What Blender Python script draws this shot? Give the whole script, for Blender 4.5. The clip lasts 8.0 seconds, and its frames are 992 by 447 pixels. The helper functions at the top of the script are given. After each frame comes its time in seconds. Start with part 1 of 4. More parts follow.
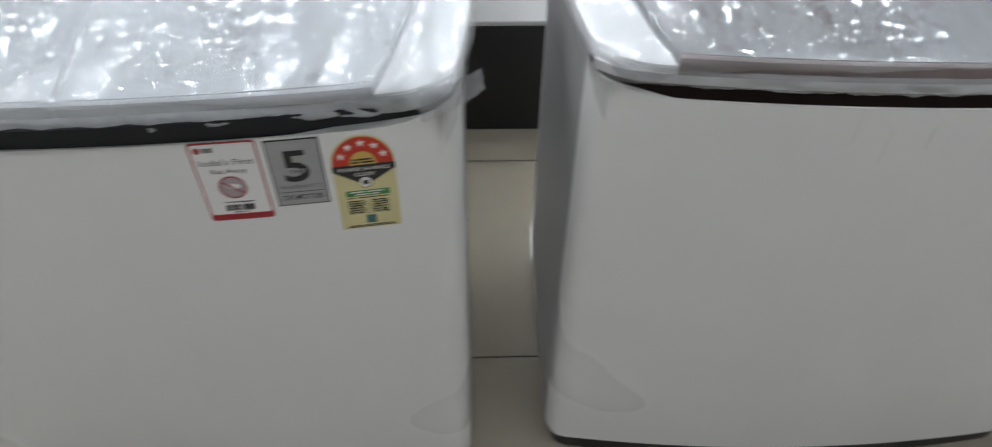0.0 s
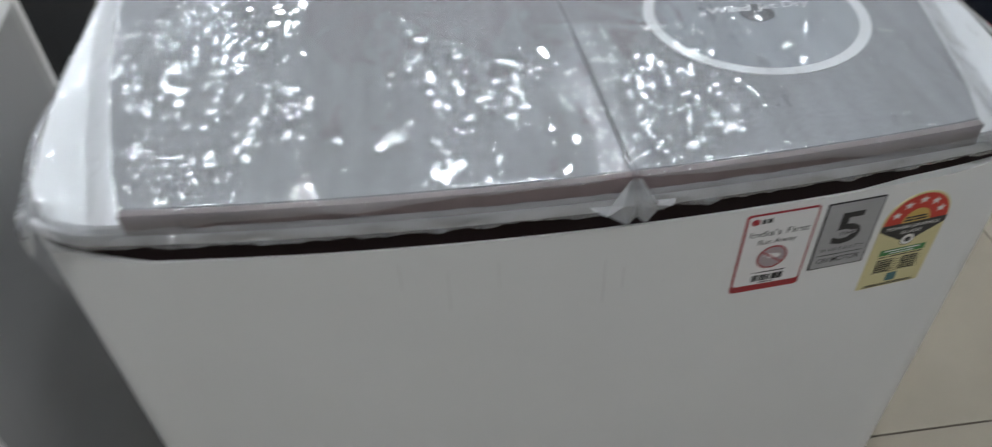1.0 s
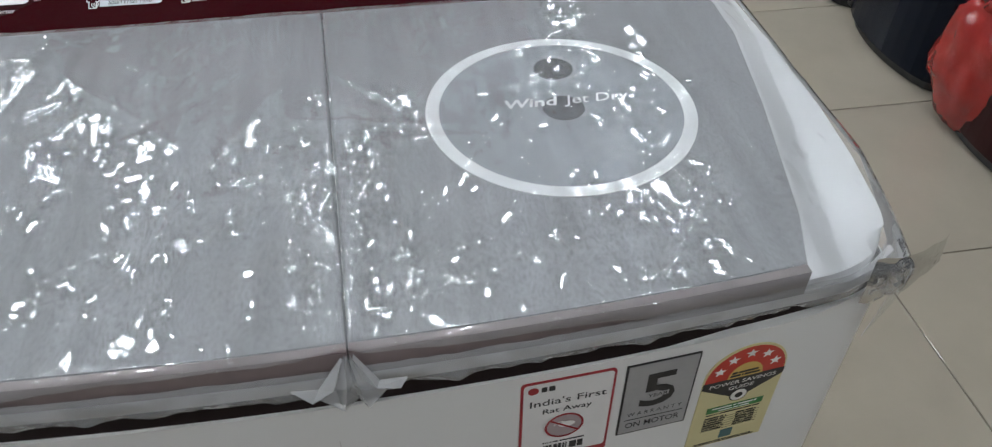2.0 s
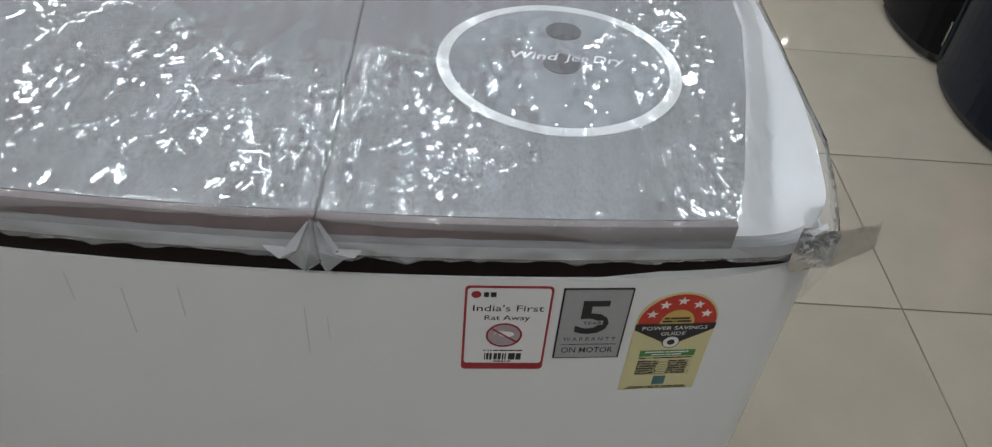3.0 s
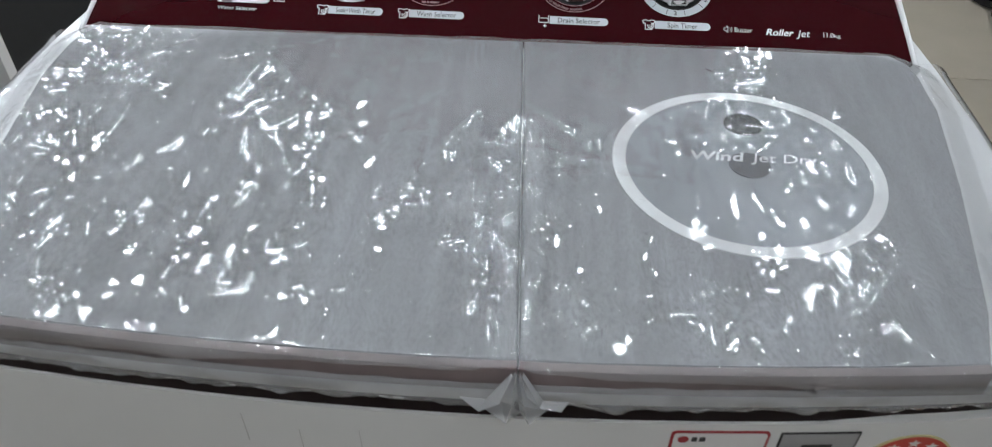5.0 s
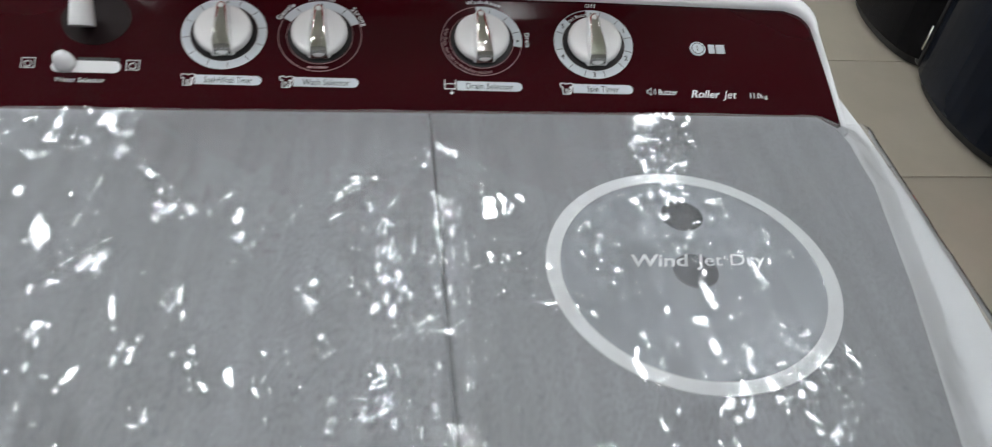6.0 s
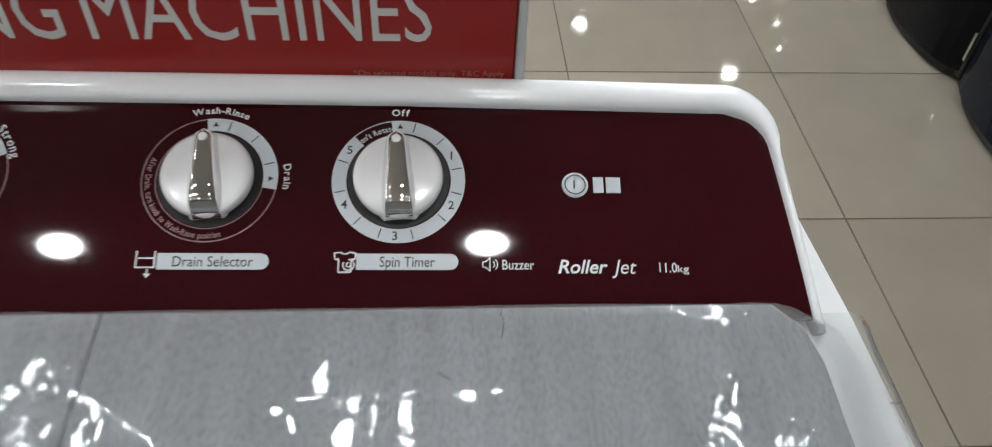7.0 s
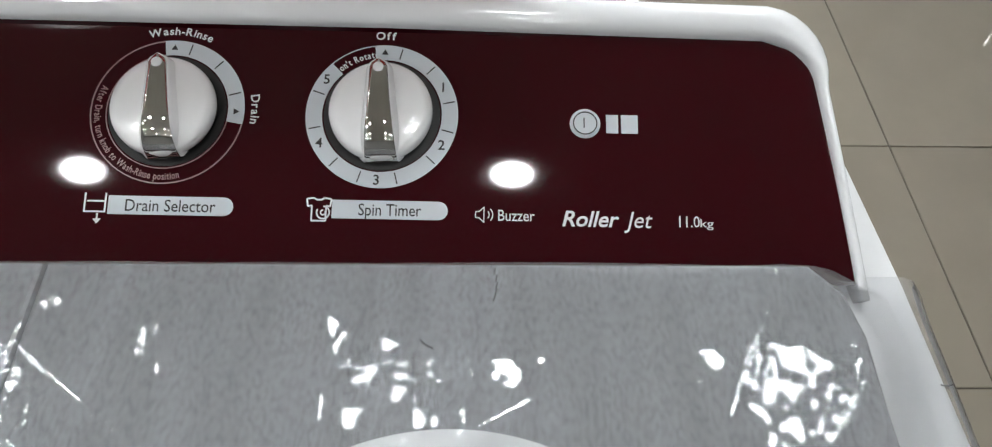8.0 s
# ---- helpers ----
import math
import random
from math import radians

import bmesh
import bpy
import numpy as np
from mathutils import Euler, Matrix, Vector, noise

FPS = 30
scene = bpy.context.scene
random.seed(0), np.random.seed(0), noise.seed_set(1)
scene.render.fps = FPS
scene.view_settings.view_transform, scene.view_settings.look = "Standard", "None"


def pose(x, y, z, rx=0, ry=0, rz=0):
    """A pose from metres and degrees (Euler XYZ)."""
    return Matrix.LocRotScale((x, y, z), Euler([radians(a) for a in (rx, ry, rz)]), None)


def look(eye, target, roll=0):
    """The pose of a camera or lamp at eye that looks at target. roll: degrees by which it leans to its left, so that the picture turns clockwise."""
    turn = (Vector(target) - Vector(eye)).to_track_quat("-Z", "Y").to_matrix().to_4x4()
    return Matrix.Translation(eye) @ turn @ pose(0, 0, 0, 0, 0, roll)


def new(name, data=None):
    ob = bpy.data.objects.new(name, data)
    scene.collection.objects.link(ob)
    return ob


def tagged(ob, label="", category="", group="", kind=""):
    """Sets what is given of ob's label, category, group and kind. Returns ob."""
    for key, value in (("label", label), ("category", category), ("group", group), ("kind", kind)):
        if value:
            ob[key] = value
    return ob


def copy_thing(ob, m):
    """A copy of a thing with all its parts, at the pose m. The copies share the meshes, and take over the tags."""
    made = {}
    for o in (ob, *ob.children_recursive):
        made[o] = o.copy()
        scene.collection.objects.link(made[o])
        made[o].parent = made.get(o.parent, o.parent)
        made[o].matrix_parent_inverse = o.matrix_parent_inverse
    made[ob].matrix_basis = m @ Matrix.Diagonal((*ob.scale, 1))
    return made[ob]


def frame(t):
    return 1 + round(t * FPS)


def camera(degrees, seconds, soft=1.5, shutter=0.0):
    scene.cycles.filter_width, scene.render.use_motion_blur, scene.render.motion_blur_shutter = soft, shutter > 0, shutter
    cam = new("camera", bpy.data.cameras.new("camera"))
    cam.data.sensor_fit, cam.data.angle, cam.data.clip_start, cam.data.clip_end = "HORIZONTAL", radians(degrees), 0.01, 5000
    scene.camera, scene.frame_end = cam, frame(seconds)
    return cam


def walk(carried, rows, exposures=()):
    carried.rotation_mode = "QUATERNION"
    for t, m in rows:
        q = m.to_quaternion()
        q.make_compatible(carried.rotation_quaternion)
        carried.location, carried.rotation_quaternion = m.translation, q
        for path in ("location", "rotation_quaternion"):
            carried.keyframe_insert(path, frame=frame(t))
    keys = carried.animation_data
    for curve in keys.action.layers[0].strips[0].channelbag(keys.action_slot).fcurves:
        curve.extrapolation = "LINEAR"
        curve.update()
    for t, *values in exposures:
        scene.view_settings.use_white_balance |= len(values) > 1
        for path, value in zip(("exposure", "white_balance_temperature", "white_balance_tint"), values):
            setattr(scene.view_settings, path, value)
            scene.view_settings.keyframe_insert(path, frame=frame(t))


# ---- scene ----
cam = camera(63.4, 8.0, soft=1.1, shutter=0.25)
PATH = [
    (0, (-0.215, -0.67, 1.477), (-0.169, 0.651, -0.024), 0.9),
    (0.2, (-0.188, -0.647, 1.455), (0.048, 0.69, -0.013), 5.7),
    (0.5, (0.1, -0.596, 1.374), (0.09, 0.884, 0.029), -2.5),
    (0.7, (0.168, -0.559, 1.399), (0.164, 0.896, 0.026), -3.1),
    (1, (0.258, -0.487, 1.391), (0.396, 0.947, 0.004), -2.5),
    (1.5, (0.389, -0.343, 1.345), (0.69, 1.087, -0.021), 0.6),
    (1.7, (0.424, -0.311, 1.348), (0.693, 1.126, -0.016), -0.7),
    (2.8, (0.519, -0.409, 1.353), (0.607, 1.072, 0.012), 5.7),
    (3, (0.534, -0.43, 1.351), (0.594, 1.051, 0.009), 5.1),
    (3.5, (0.541, -0.458, 1.372), (0.546, 1.02, 0.024), 3.7),
    (4, (0.528, -0.456, 1.367), (0.474, 1.037, 0.038), 1.9),
    (4.5, (0.497, -0.408, 1.372), (0.362, 1.093, 0.057), -0.6),
    (4.7, (0.469, -0.378, 1.375), (0.34, 1.119, 0.056), -0.2),
    (5.8, (0.361, -0.216, 1.402), (0.513, 1.238, 0.037), 4.5),
    (6, (0.388, -0.178, 1.41), (0.601, 1.245, 0.021), 5.7),
    (6.5, (0.498, -0.008, 1.375), (0.714, 1.396, -0.032), 4.0),
    (7, (0.594, 0.146, 1.318), (0.729, 1.546, -0.105), 3.5),
    (7.5, (0.624, 0.195, 1.279), (0.69, 1.466, -0.264), 2.4),
    (8, (0.616, 0.198, 1.286), (0.674, 1.442, -0.278), 2.4),
]
walk(cam, [(t, look(eye, target, roll)) for t, eye, target, roll in PATH], [(0, 0.52, 6500, 10), (1.0, 0.32, 6450, 10), (3.5, 0.31, 6550, 10), (4.5, 0.28, 6400, 10), (6.0, 0.10, 6700, 10), (8.0, 0.10, 6800, 10)])

# ---- light ----
CEIL = 3.0
world = bpy.data.worlds.new("shop_world")
world.use_nodes = True
world.node_tree.nodes["Background"].inputs[0].default_value = (0.9, 0.95, 1.0, 1)
world.node_tree.nodes["Background"].inputs[1].default_value = 0.25
scene.world = world
LAMP = 105.0


# ---- materials ----
def mat(name, color, rough=0.5, metal=0.0, coat=0.0, grain=0.0, grain_scale=60.0, bump=0.0, bump_scale=200.0, stretch=(1, 1, 1), spec=0.5):
    m = bpy.data.materials.new(name)
    m.use_nodes = True
    nt = m.node_tree
    b = nt.nodes["Principled BSDF"]
    b.inputs["Roughness"].default_value = rough
    b.inputs["Metallic"].default_value = metal
    b.inputs["Coat Weight"].default_value = coat
    b.inputs["Coat Roughness"].default_value = 0.03
    b.inputs["Specular IOR Level"].default_value = spec
    b.inputs["Base Color"].default_value = (*color, 1)
    tc = nt.nodes.new("ShaderNodeTexCoord")
    mp = nt.nodes.new("ShaderNodeMapping")
    mp.inputs["Scale"].default_value = stretch
    nt.links.new(tc.outputs["Object"], mp.inputs["Vector"])
    if grain:
        n1 = nt.nodes.new("ShaderNodeTexNoise")
        n1.inputs["Scale"].default_value = grain_scale
        n1.inputs["Detail"].default_value = 6
        n2 = nt.nodes.new("ShaderNodeTexNoise")
        n2.inputs["Scale"].default_value = grain_scale / 12
        n2.inputs["Detail"].default_value = 3
        add = nt.nodes.new("ShaderNodeMath")
        add.operation = "ADD"
        for n in (n1, n2):
            nt.links.new(mp.outputs[0], n.inputs["Vector"])
        nt.links.new(n1.outputs[0], add.inputs[0])
        nt.links.new(n2.outputs[0], add.inputs[1])
        ramp = nt.nodes.new("ShaderNodeMapRange")
        ramp.inputs["From Min"].default_value = 0.65
        ramp.inputs["From Max"].default_value = 1.35
        ramp.inputs["To Min"].default_value = 1 - grain
        ramp.inputs["To Max"].default_value = 1 + grain
        nt.links.new(add.outputs[0], ramp.inputs["Value"])
        mul = nt.nodes.new("ShaderNodeVectorMath")
        mul.operation = "SCALE"
        mul.inputs[0].default_value = color
        nt.links.new(ramp.outputs[0], mul.inputs["Scale"])
        nt.links.new(mul.outputs[0], b.inputs["Base Color"])
        rr = nt.nodes.new("ShaderNodeMapRange")
        rr.inputs["To Min"].default_value = rough * 0.8
        rr.inputs["To Max"].default_value = min(1, rough * 1.25)
        nt.links.new(n2.outputs[0], rr.inputs["Value"])
        nt.links.new(rr.outputs[0], b.inputs["Roughness"])
    if bump:
        n3 = nt.nodes.new("ShaderNodeTexNoise")
        n3.inputs["Scale"].default_value = bump_scale
        n3.inputs["Detail"].default_value = 3
        nt.links.new(mp.outputs[0], n3.inputs["Vector"])
        bp = nt.nodes.new("ShaderNodeBump")
        bp.inputs["Strength"].default_value = bump
        bp.inputs["Distance"].default_value = 0.002
        nt.links.new(n3.outputs[0], bp.inputs["Height"])
        nt.links.new(bp.outputs[0], b.inputs["Normal"])
    return m


def emission(name, color, strength):
    m = bpy.data.materials.new(name)
    m.use_nodes = True
    nt = m.node_tree
    nt.nodes.remove(nt.nodes["Principled BSDF"])
    e = nt.nodes.new("ShaderNodeEmission")
    e.inputs[0].default_value = (*color, 1)
    e.inputs[1].default_value = strength
    nt.links.new(e.outputs[0], nt.nodes["Material Output"].inputs[0])
    return m


def film_material(name, tint, milk, ior, rough, crinkle, facet=0.3):
    """Clear wrapping film: see-through, with a glossy skin that grows by Fresnel and a thin milky haze."""
    m = bpy.data.materials.new(name)
    m.use_nodes = True
    nt = m.node_tree
    nt.nodes.remove(nt.nodes["Principled BSDF"])
    tr = nt.nodes.new("ShaderNodeBsdfTransparent")
    tr.inputs[0].default_value = (*tint, 1)
    df = nt.nodes.new("ShaderNodeBsdfDiffuse")
    df.inputs[0].default_value = (0.85, 0.87, 0.9, 1)
    gl = nt.nodes.new("ShaderNodeBsdfGlossy")
    gl.inputs["Roughness"].default_value = rough
    fr = nt.nodes.new("ShaderNodeFresnel")
    fr.inputs[0].default_value = ior
    tc = nt.nodes.new("ShaderNodeTexCoord")
    heights = []
    for scale, stretch, amount, ridged in crinkle:
        mp = nt.nodes.new("ShaderNodeMapping")
        mp.inputs["Scale"].default_value = stretch
        n = nt.nodes.new("ShaderNodeTexNoise")
        n.inputs["Scale"].default_value = scale
        n.noise_type = "RIDGED_MULTIFRACTAL" if ridged else "FBM"
        n.inputs["Detail"].default_value = 2.0
        n.inputs["Distortion"].default_value = 0.4
        nt.links.new(tc.outputs["Object"], mp.inputs[0])
        nt.links.new(mp.outputs[0], n.inputs["Vector"])
        k = nt.nodes.new("ShaderNodeMath")
        k.operation = "MULTIPLY"
        k.inputs[1].default_value = amount
        nt.links.new(n.outputs[0], k.inputs[0])
        heights.append(k)
    total = heights[0]
    for k in heights[1:]:
        a = nt.nodes.new("ShaderNodeMath")
        nt.links.new(total.outputs[0], a.inputs[0])
        nt.links.new(k.outputs[0], a.inputs[1])
        total = a
    bp = nt.nodes.new("ShaderNodeBump")
    bp.inputs["Strength"].default_value = 1.0
    bp.inputs["Distance"].default_value = 0.01
    # crumpled patches between stretches of smooth film
    patch = nt.nodes.new("ShaderNodeTexNoise")
    patch.inputs["Scale"].default_value = 7.0
    patch.inputs["Detail"].default_value = 3.0
    nt.links.new(tc.outputs["Object"], patch.inputs["Vector"])
    pm = nt.nodes.new("ShaderNodeMapRange")
    pm.inputs["From Min"].default_value = 0.46
    pm.inputs["From Max"].default_value = 0.64
    pm.inputs["To Min"].default_value = 0.22
    pm.inputs["To Max"].default_value = 1.0
    nt.links.new(patch.outputs[0], pm.inputs["Value"])
    # the film is drawn tighter towards the console
    sep = nt.nodes.new("ShaderNodeSeparateXYZ")
    nt.links.new(tc.outputs["Object"], sep.inputs[0])
    tight = nt.nodes.new("ShaderNodeMapRange")
    tight.inputs["From Min"].default_value = 0.16
    tight.inputs["From Max"].default_value = 0.34
    tight.inputs["To Min"].default_value = 1.0
    tight.inputs["To Max"].default_value = 0.34
    nt.links.new(sep.outputs["Y"], tight.inputs["Value"])
    both = nt.nodes.new("ShaderNodeMath")
    both.operation = "MULTIPLY"
    nt.links.new(pm.outputs[0], both.inputs[0])
    nt.links.new(tight.outputs[0], both.inputs[1])
    # torn, uneven outlines for the little flat facets
    warp = nt.nodes.new("ShaderNodeTexNoise")
    warp.inputs["Scale"].default_value = 70.0
    warp.inputs["Detail"].default_value = 2.0
    nt.links.new(tc.outputs["Object"], warp.inputs["Vector"])
    wsub = nt.nodes.new("ShaderNodeVectorMath")
    wsub.operation = "SUBTRACT"
    wsub.inputs[1].default_value = (0.5, 0.5, 0.5)
    nt.links.new(warp.outputs["Color"], wsub.inputs[0])
    wscl = nt.nodes.new("ShaderNodeVectorMath")
    wscl.operation = "SCALE"
    wscl.inputs["Scale"].default_value = 0.010
    nt.links.new(wsub.outputs[0], wscl.inputs[0])
    wadd = nt.nodes.new("ShaderNodeVectorMath")
    nt.links.new(tc.outputs["Object"], wadd.inputs[0])
    nt.links.new(wscl.outputs[0], wadd.inputs[1])
    geo = nt.nodes.new("ShaderNodeNewGeometry")
    normal = geo.outputs["Normal"]
    for scale, stretch, turn, amount in ((60, (1, 0.22, 1), 0.45, facet), (125, (1, 0.30, 1), -0.30, facet * 0.85)):
        mp = nt.nodes.new("ShaderNodeMapping")
        mp.inputs["Scale"].default_value = stretch
        mp.inputs["Rotation"].default_value = (0, 0, turn)
        vo = nt.nodes.new("ShaderNodeTexVoronoi")
        vo.inputs["Scale"].default_value = scale
        nt.links.new(wadd.outputs[0], mp.inputs[0])
        nt.links.new(mp.outputs[0], vo.inputs["Vector"])
        sub = nt.nodes.new("ShaderNodeVectorMath")
        sub.operation = "SUBTRACT"
        sub.inputs[1].default_value = (0.5, 0.5, 0.5)
        nt.links.new(vo.outputs["Color"], sub.inputs[0])
        scl = nt.nodes.new("ShaderNodeVectorMath")
        scl.operation = "SCALE"
        km = nt.nodes.new("ShaderNodeMath")
        km.operation = "MULTIPLY"
        km.inputs[1].default_value = amount
        nt.links.new(both.outputs[0], km.inputs[0])
        nt.links.new(km.outputs[0], scl.inputs["Scale"])
        nt.links.new(sub.outputs[0], scl.inputs[0])
        ad = nt.nodes.new("ShaderNodeVectorMath")
        nt.links.new(normal, ad.inputs[0])
        nt.links.new(scl.outputs[0], ad.inputs[1])
        normal = ad.outputs[0]
    nrm = nt.nodes.new("ShaderNodeVectorMath")
    nrm.operation = "NORMALIZE"
    nt.links.new(normal, nrm.inputs[0])
    nt.links.new(nrm.outputs[0], bp.inputs["Normal"])
    nt.links.new(total.outputs[0], bp.inputs["Height"])
    for s in (gl, fr):
        nt.links.new(bp.outputs[0], s.inputs["Normal"])
    hz = nt.nodes.new("ShaderNodeMixShader")
    hz.inputs[0].default_value = milk
    nt.links.new(tr.outputs[0], hz.inputs[1])
    nt.links.new(df.outputs[0], hz.inputs[2])
    mx = nt.nodes.new("ShaderNodeMixShader")
    nt.links.new(fr.outputs[0], mx.inputs[0])
    nt.links.new(hz.outputs[0], mx.inputs[1])
    nt.links.new(gl.outputs[0], mx.inputs[2])
    nt.links.new(mx.outputs[0], nt.nodes["Material Output"].inputs[0])
    return m


WHITE = mat("white_enamel", (0.70, 0.70, 0.69), 0.28, grain=0.02, grain_scale=9, bump=0.02, bump_scale=30)
GLOSSW = mat("white_gloss_plastic", (0.86, 0.88, 0.90), 0.12, coat=0.3, grain=0.015, grain_scale=20)
LIDG = mat("grey_streaked_lid", (0.265, 0.276, 0.300), 0.5, grain=0.24, grain_scale=70, bump=0.06, bump_scale=240, stretch=(1.0, 0.10, 1.0))
LIDEDGE = mat("taupe_lid_edge", (0.205, 0.160, 0.160), 0.4, grain=0.12, grain_scale=90, stretch=(1, 1, 0.15))
MAROON = mat("maroon_gloss_panel", (0.030, 0.0018, 0.0042), 0.04, spec=0.35, coat=0.0, grain=0.05, grain_scale=8)
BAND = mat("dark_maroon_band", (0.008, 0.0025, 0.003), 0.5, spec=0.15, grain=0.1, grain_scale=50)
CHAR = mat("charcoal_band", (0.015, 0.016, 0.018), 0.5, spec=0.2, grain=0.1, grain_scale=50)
BLACK = mat("black_plastic", (0.005, 0.005, 0.006), 0.4, grain=0.2, grain_scale=40)
NAVY = mat("dark_navy_gloss", (0.004, 0.006, 0.011), 0.2, coat=0.0, spec=0.10, grain=0.15, grain_scale=6)
BLKGL = mat("black_gloss", (0.004, 0.004, 0.005), 0.2, coat=0.0, spec=0.10, grain=0.15, grain_scale=6)
WINE = mat("dark_wine_gloss", (0.020, 0.004, 0.004), 0.3, coat=0.0, spec=0.10, grain=0.15, grain_scale=6)
REDBAG = mat("red_crinkled_plastic", (0.24, 0.014, 0.012), 0.22, grain=0.15, grain_scale=20, bump=0.5, bump_scale=25)
LIDW = mat("white_lid_plastic", (0.50, 0.53, 0.56), 0.2, coat=0.2, grain=0.03, grain_scale=20)
# grey that holds the shade on the cabinets' sides
SIDESHADE = mat("side_shade_grey", (0.30, 0.30, 0.30), 0.4, grain=0.04, grain_scale=12)
RINGW = mat("white_ring_print", (0.85, 0.87, 0.88), 0.35, grain=0.03, grain_scale=60)
def speckled(m, scale, amount):
    """Adds fine dark flecks to a material's colour."""
    nt = m.node_tree
    b = nt.nodes["Principled BSDF"]
    src = b.inputs["Base Color"].links[0].from_socket
    mp = [n for n in nt.nodes if n.type == "MAPPING"][0]
    tc = [n for n in nt.nodes if n.type == "TEX_COORD"][0]
    st = nt.nodes.new("ShaderNodeMapping")
    st.inputs["Scale"].default_value = (1, 0.45, 1)
    nt.links.new(tc.outputs["Object"], st.inputs[0])
    n = nt.nodes.new("ShaderNodeTexNoise")
    n.inputs["Scale"].default_value = scale
    n.inputs["Detail"].default_value = 4
    nt.links.new(st.outputs[0], n.inputs["Vector"])
    r = nt.nodes.new("ShaderNodeMapRange")
    r.inputs["From Min"].default_value = 0.30
    r.inputs["From Max"].default_value = 0.56
    r.inputs["To Min"].default_value = 1 - amount
    r.inputs["To Max"].default_value = 1.0
    nt.links.new(n.outputs[0], r.inputs["Value"])
    sc = nt.nodes.new("ShaderNodeVectorMath")
    sc.operation = "SCALE"
    nt.links.new(src, sc.inputs[0])
    nt.links.new(r.outputs[0], sc.inputs["Scale"])
    nt.links.new(sc.outputs[0], b.inputs["Base Color"])


speckled(LIDG, 520, 0.34)
RINGIN = mat("smoky_window_print", (0.33, 0.36, 0.39), 0.3, grain=0.14, grain_scale=60, stretch=(1, 0.12, 1))
DOT = mat("dark_grey_spot", (0.055, 0.06, 0.072), 0.3, grain=0.1, grain_scale=90)
PRINTW = mat("white_print", (0.78, 0.80, 0.82), 0.4, grain=0.02, grain_scale=90)
PRINTG = mat("pale_grey_dial_print", (0.58, 0.63, 0.67), 0.35, grain=0.02, grain_scale=90)
PRINTP = mat("dull_pink_line_print", (0.36, 0.22, 0.23), 0.4)
PRINTK = mat("black_print", (0.012, 0.012, 0.013), 0.4)
CHROME = mat("chrome", (0.66, 0.66, 0.62), 0.03, metal=1.0, grain=0.03, grain_scale=30)
KNOBW = mat("white_knob_plastic", (0.80, 0.81, 0.82), 0.18, coat=0.3, grain=0.01, grain_scale=30)
SIGNR = mat("red_sign_face", (0.30, 0.012, 0.008), 0.25, grain=0.06, grain_scale=12)
SIGNW = mat("white_sign_letters", (0.62, 0.60, 0.56), 0.35)
SIGNS = mat("pinkish_small_print", (0.42, 0.16, 0.14), 0.4)
RIMG = mat("pale_rim_plastic", (0.66, 0.66, 0.67), 0.35, grain=0.05, grain_scale=40)
ACRYL = mat("pale_acrylic_edge", (0.55, 0.56, 0.56), 0.15, coat=0.5)
STR = mat("sticker_red", (0.32, 0.018, 0.025), 0.35, grain=0.05, grain_scale=80)
STW = mat("sticker_white", (0.72, 0.71, 0.70), 0.35, grain=0.02, grain_scale=80)
STG = mat("sticker_silver", (0.36, 0.36, 0.37), 0.32, metal=0.25, grain=0.06, grain_scale=120)
STY = mat("sticker_pale_yellow", (0.60, 0.54, 0.29), 0.4, grain=0.03, grain_scale=80)
STO = mat("sticker_ochre", (0.55, 0.38, 0.10), 0.4)
STRB = mat("sticker_bright_red", (0.50, 0.035, 0.02), 0.35)
STGR = mat("sticker_green", (0.05, 0.22, 0.06), 0.4)
CODE = mat("sticker_teal_block", (0.05, 0.14, 0.15), 0.4)
GROUT = mat("floor_grout", (0.09, 0.075, 0.06), 0.8, grain=0.2, grain_scale=60)
WALLM = mat("shop_wall_paint", (0.30, 0.30, 0.30), 0.7, grain=0.04, grain_scale=5)
CEILM = mat("ceiling_paint", (0.72, 0.72, 0.72), 0.8, grain=0.03, grain_scale=5)
LED = emission("lamp_disc", (0.92, 0.96, 1.0), LAMP)
PANELLED = emission("troffer_cell", (0.88, 0.945, 1.0), 58.0)
SPOT = emission("spot_disc", (1.0, 0.97, 0.92), 80.0)
FILM = film_material("clear_wrapping_film", (0.985, 0.99, 0.995), 0.135, 1.45, 0.02, [(16, (1, 0.4, 1), 0.03, False), (18, (1, 0.3, 1), 0.022, True)], 0.34)
FILMFOLD = film_material("folded_wrapping_film", (0.95, 0.955, 0.96), 0.36, 1.5, 0.05, [(30, (1, 1, 1), 0.4, False), (60, (1, 1, 1), 0.05, True)], 0.4)
FILMFLAP = film_material("loose_clear_film", (0.97, 0.975, 0.98), 0.24, 1.4, 0.02, [(40, (1, 1, 1), 0.12, False), (40, (1, 1, 0.4), 0.03, True)], 0.3)
FILMSKIRT = film_material("crumpled_rim_film", (0.97, 0.975, 0.98), 0.26, 1.5, 0.02, [(40, (1, 1, 0.5), 0.12, False), (40, (1, 1, 0.3), 0.05, True)], 0.55)
FILMW = film_material("milky_wrapping_film", (0.97, 0.98, 0.99), 0.20, 1.5, 0.04, [(14, (1, 0.4, 1), 0.14, False), (34, (1, 0.55, 1), 0.12, False), (30, (1, 0.5, 1), 0.04, True), (70, (0.7, 0.6, 1), 0.012, True)], 0.42)


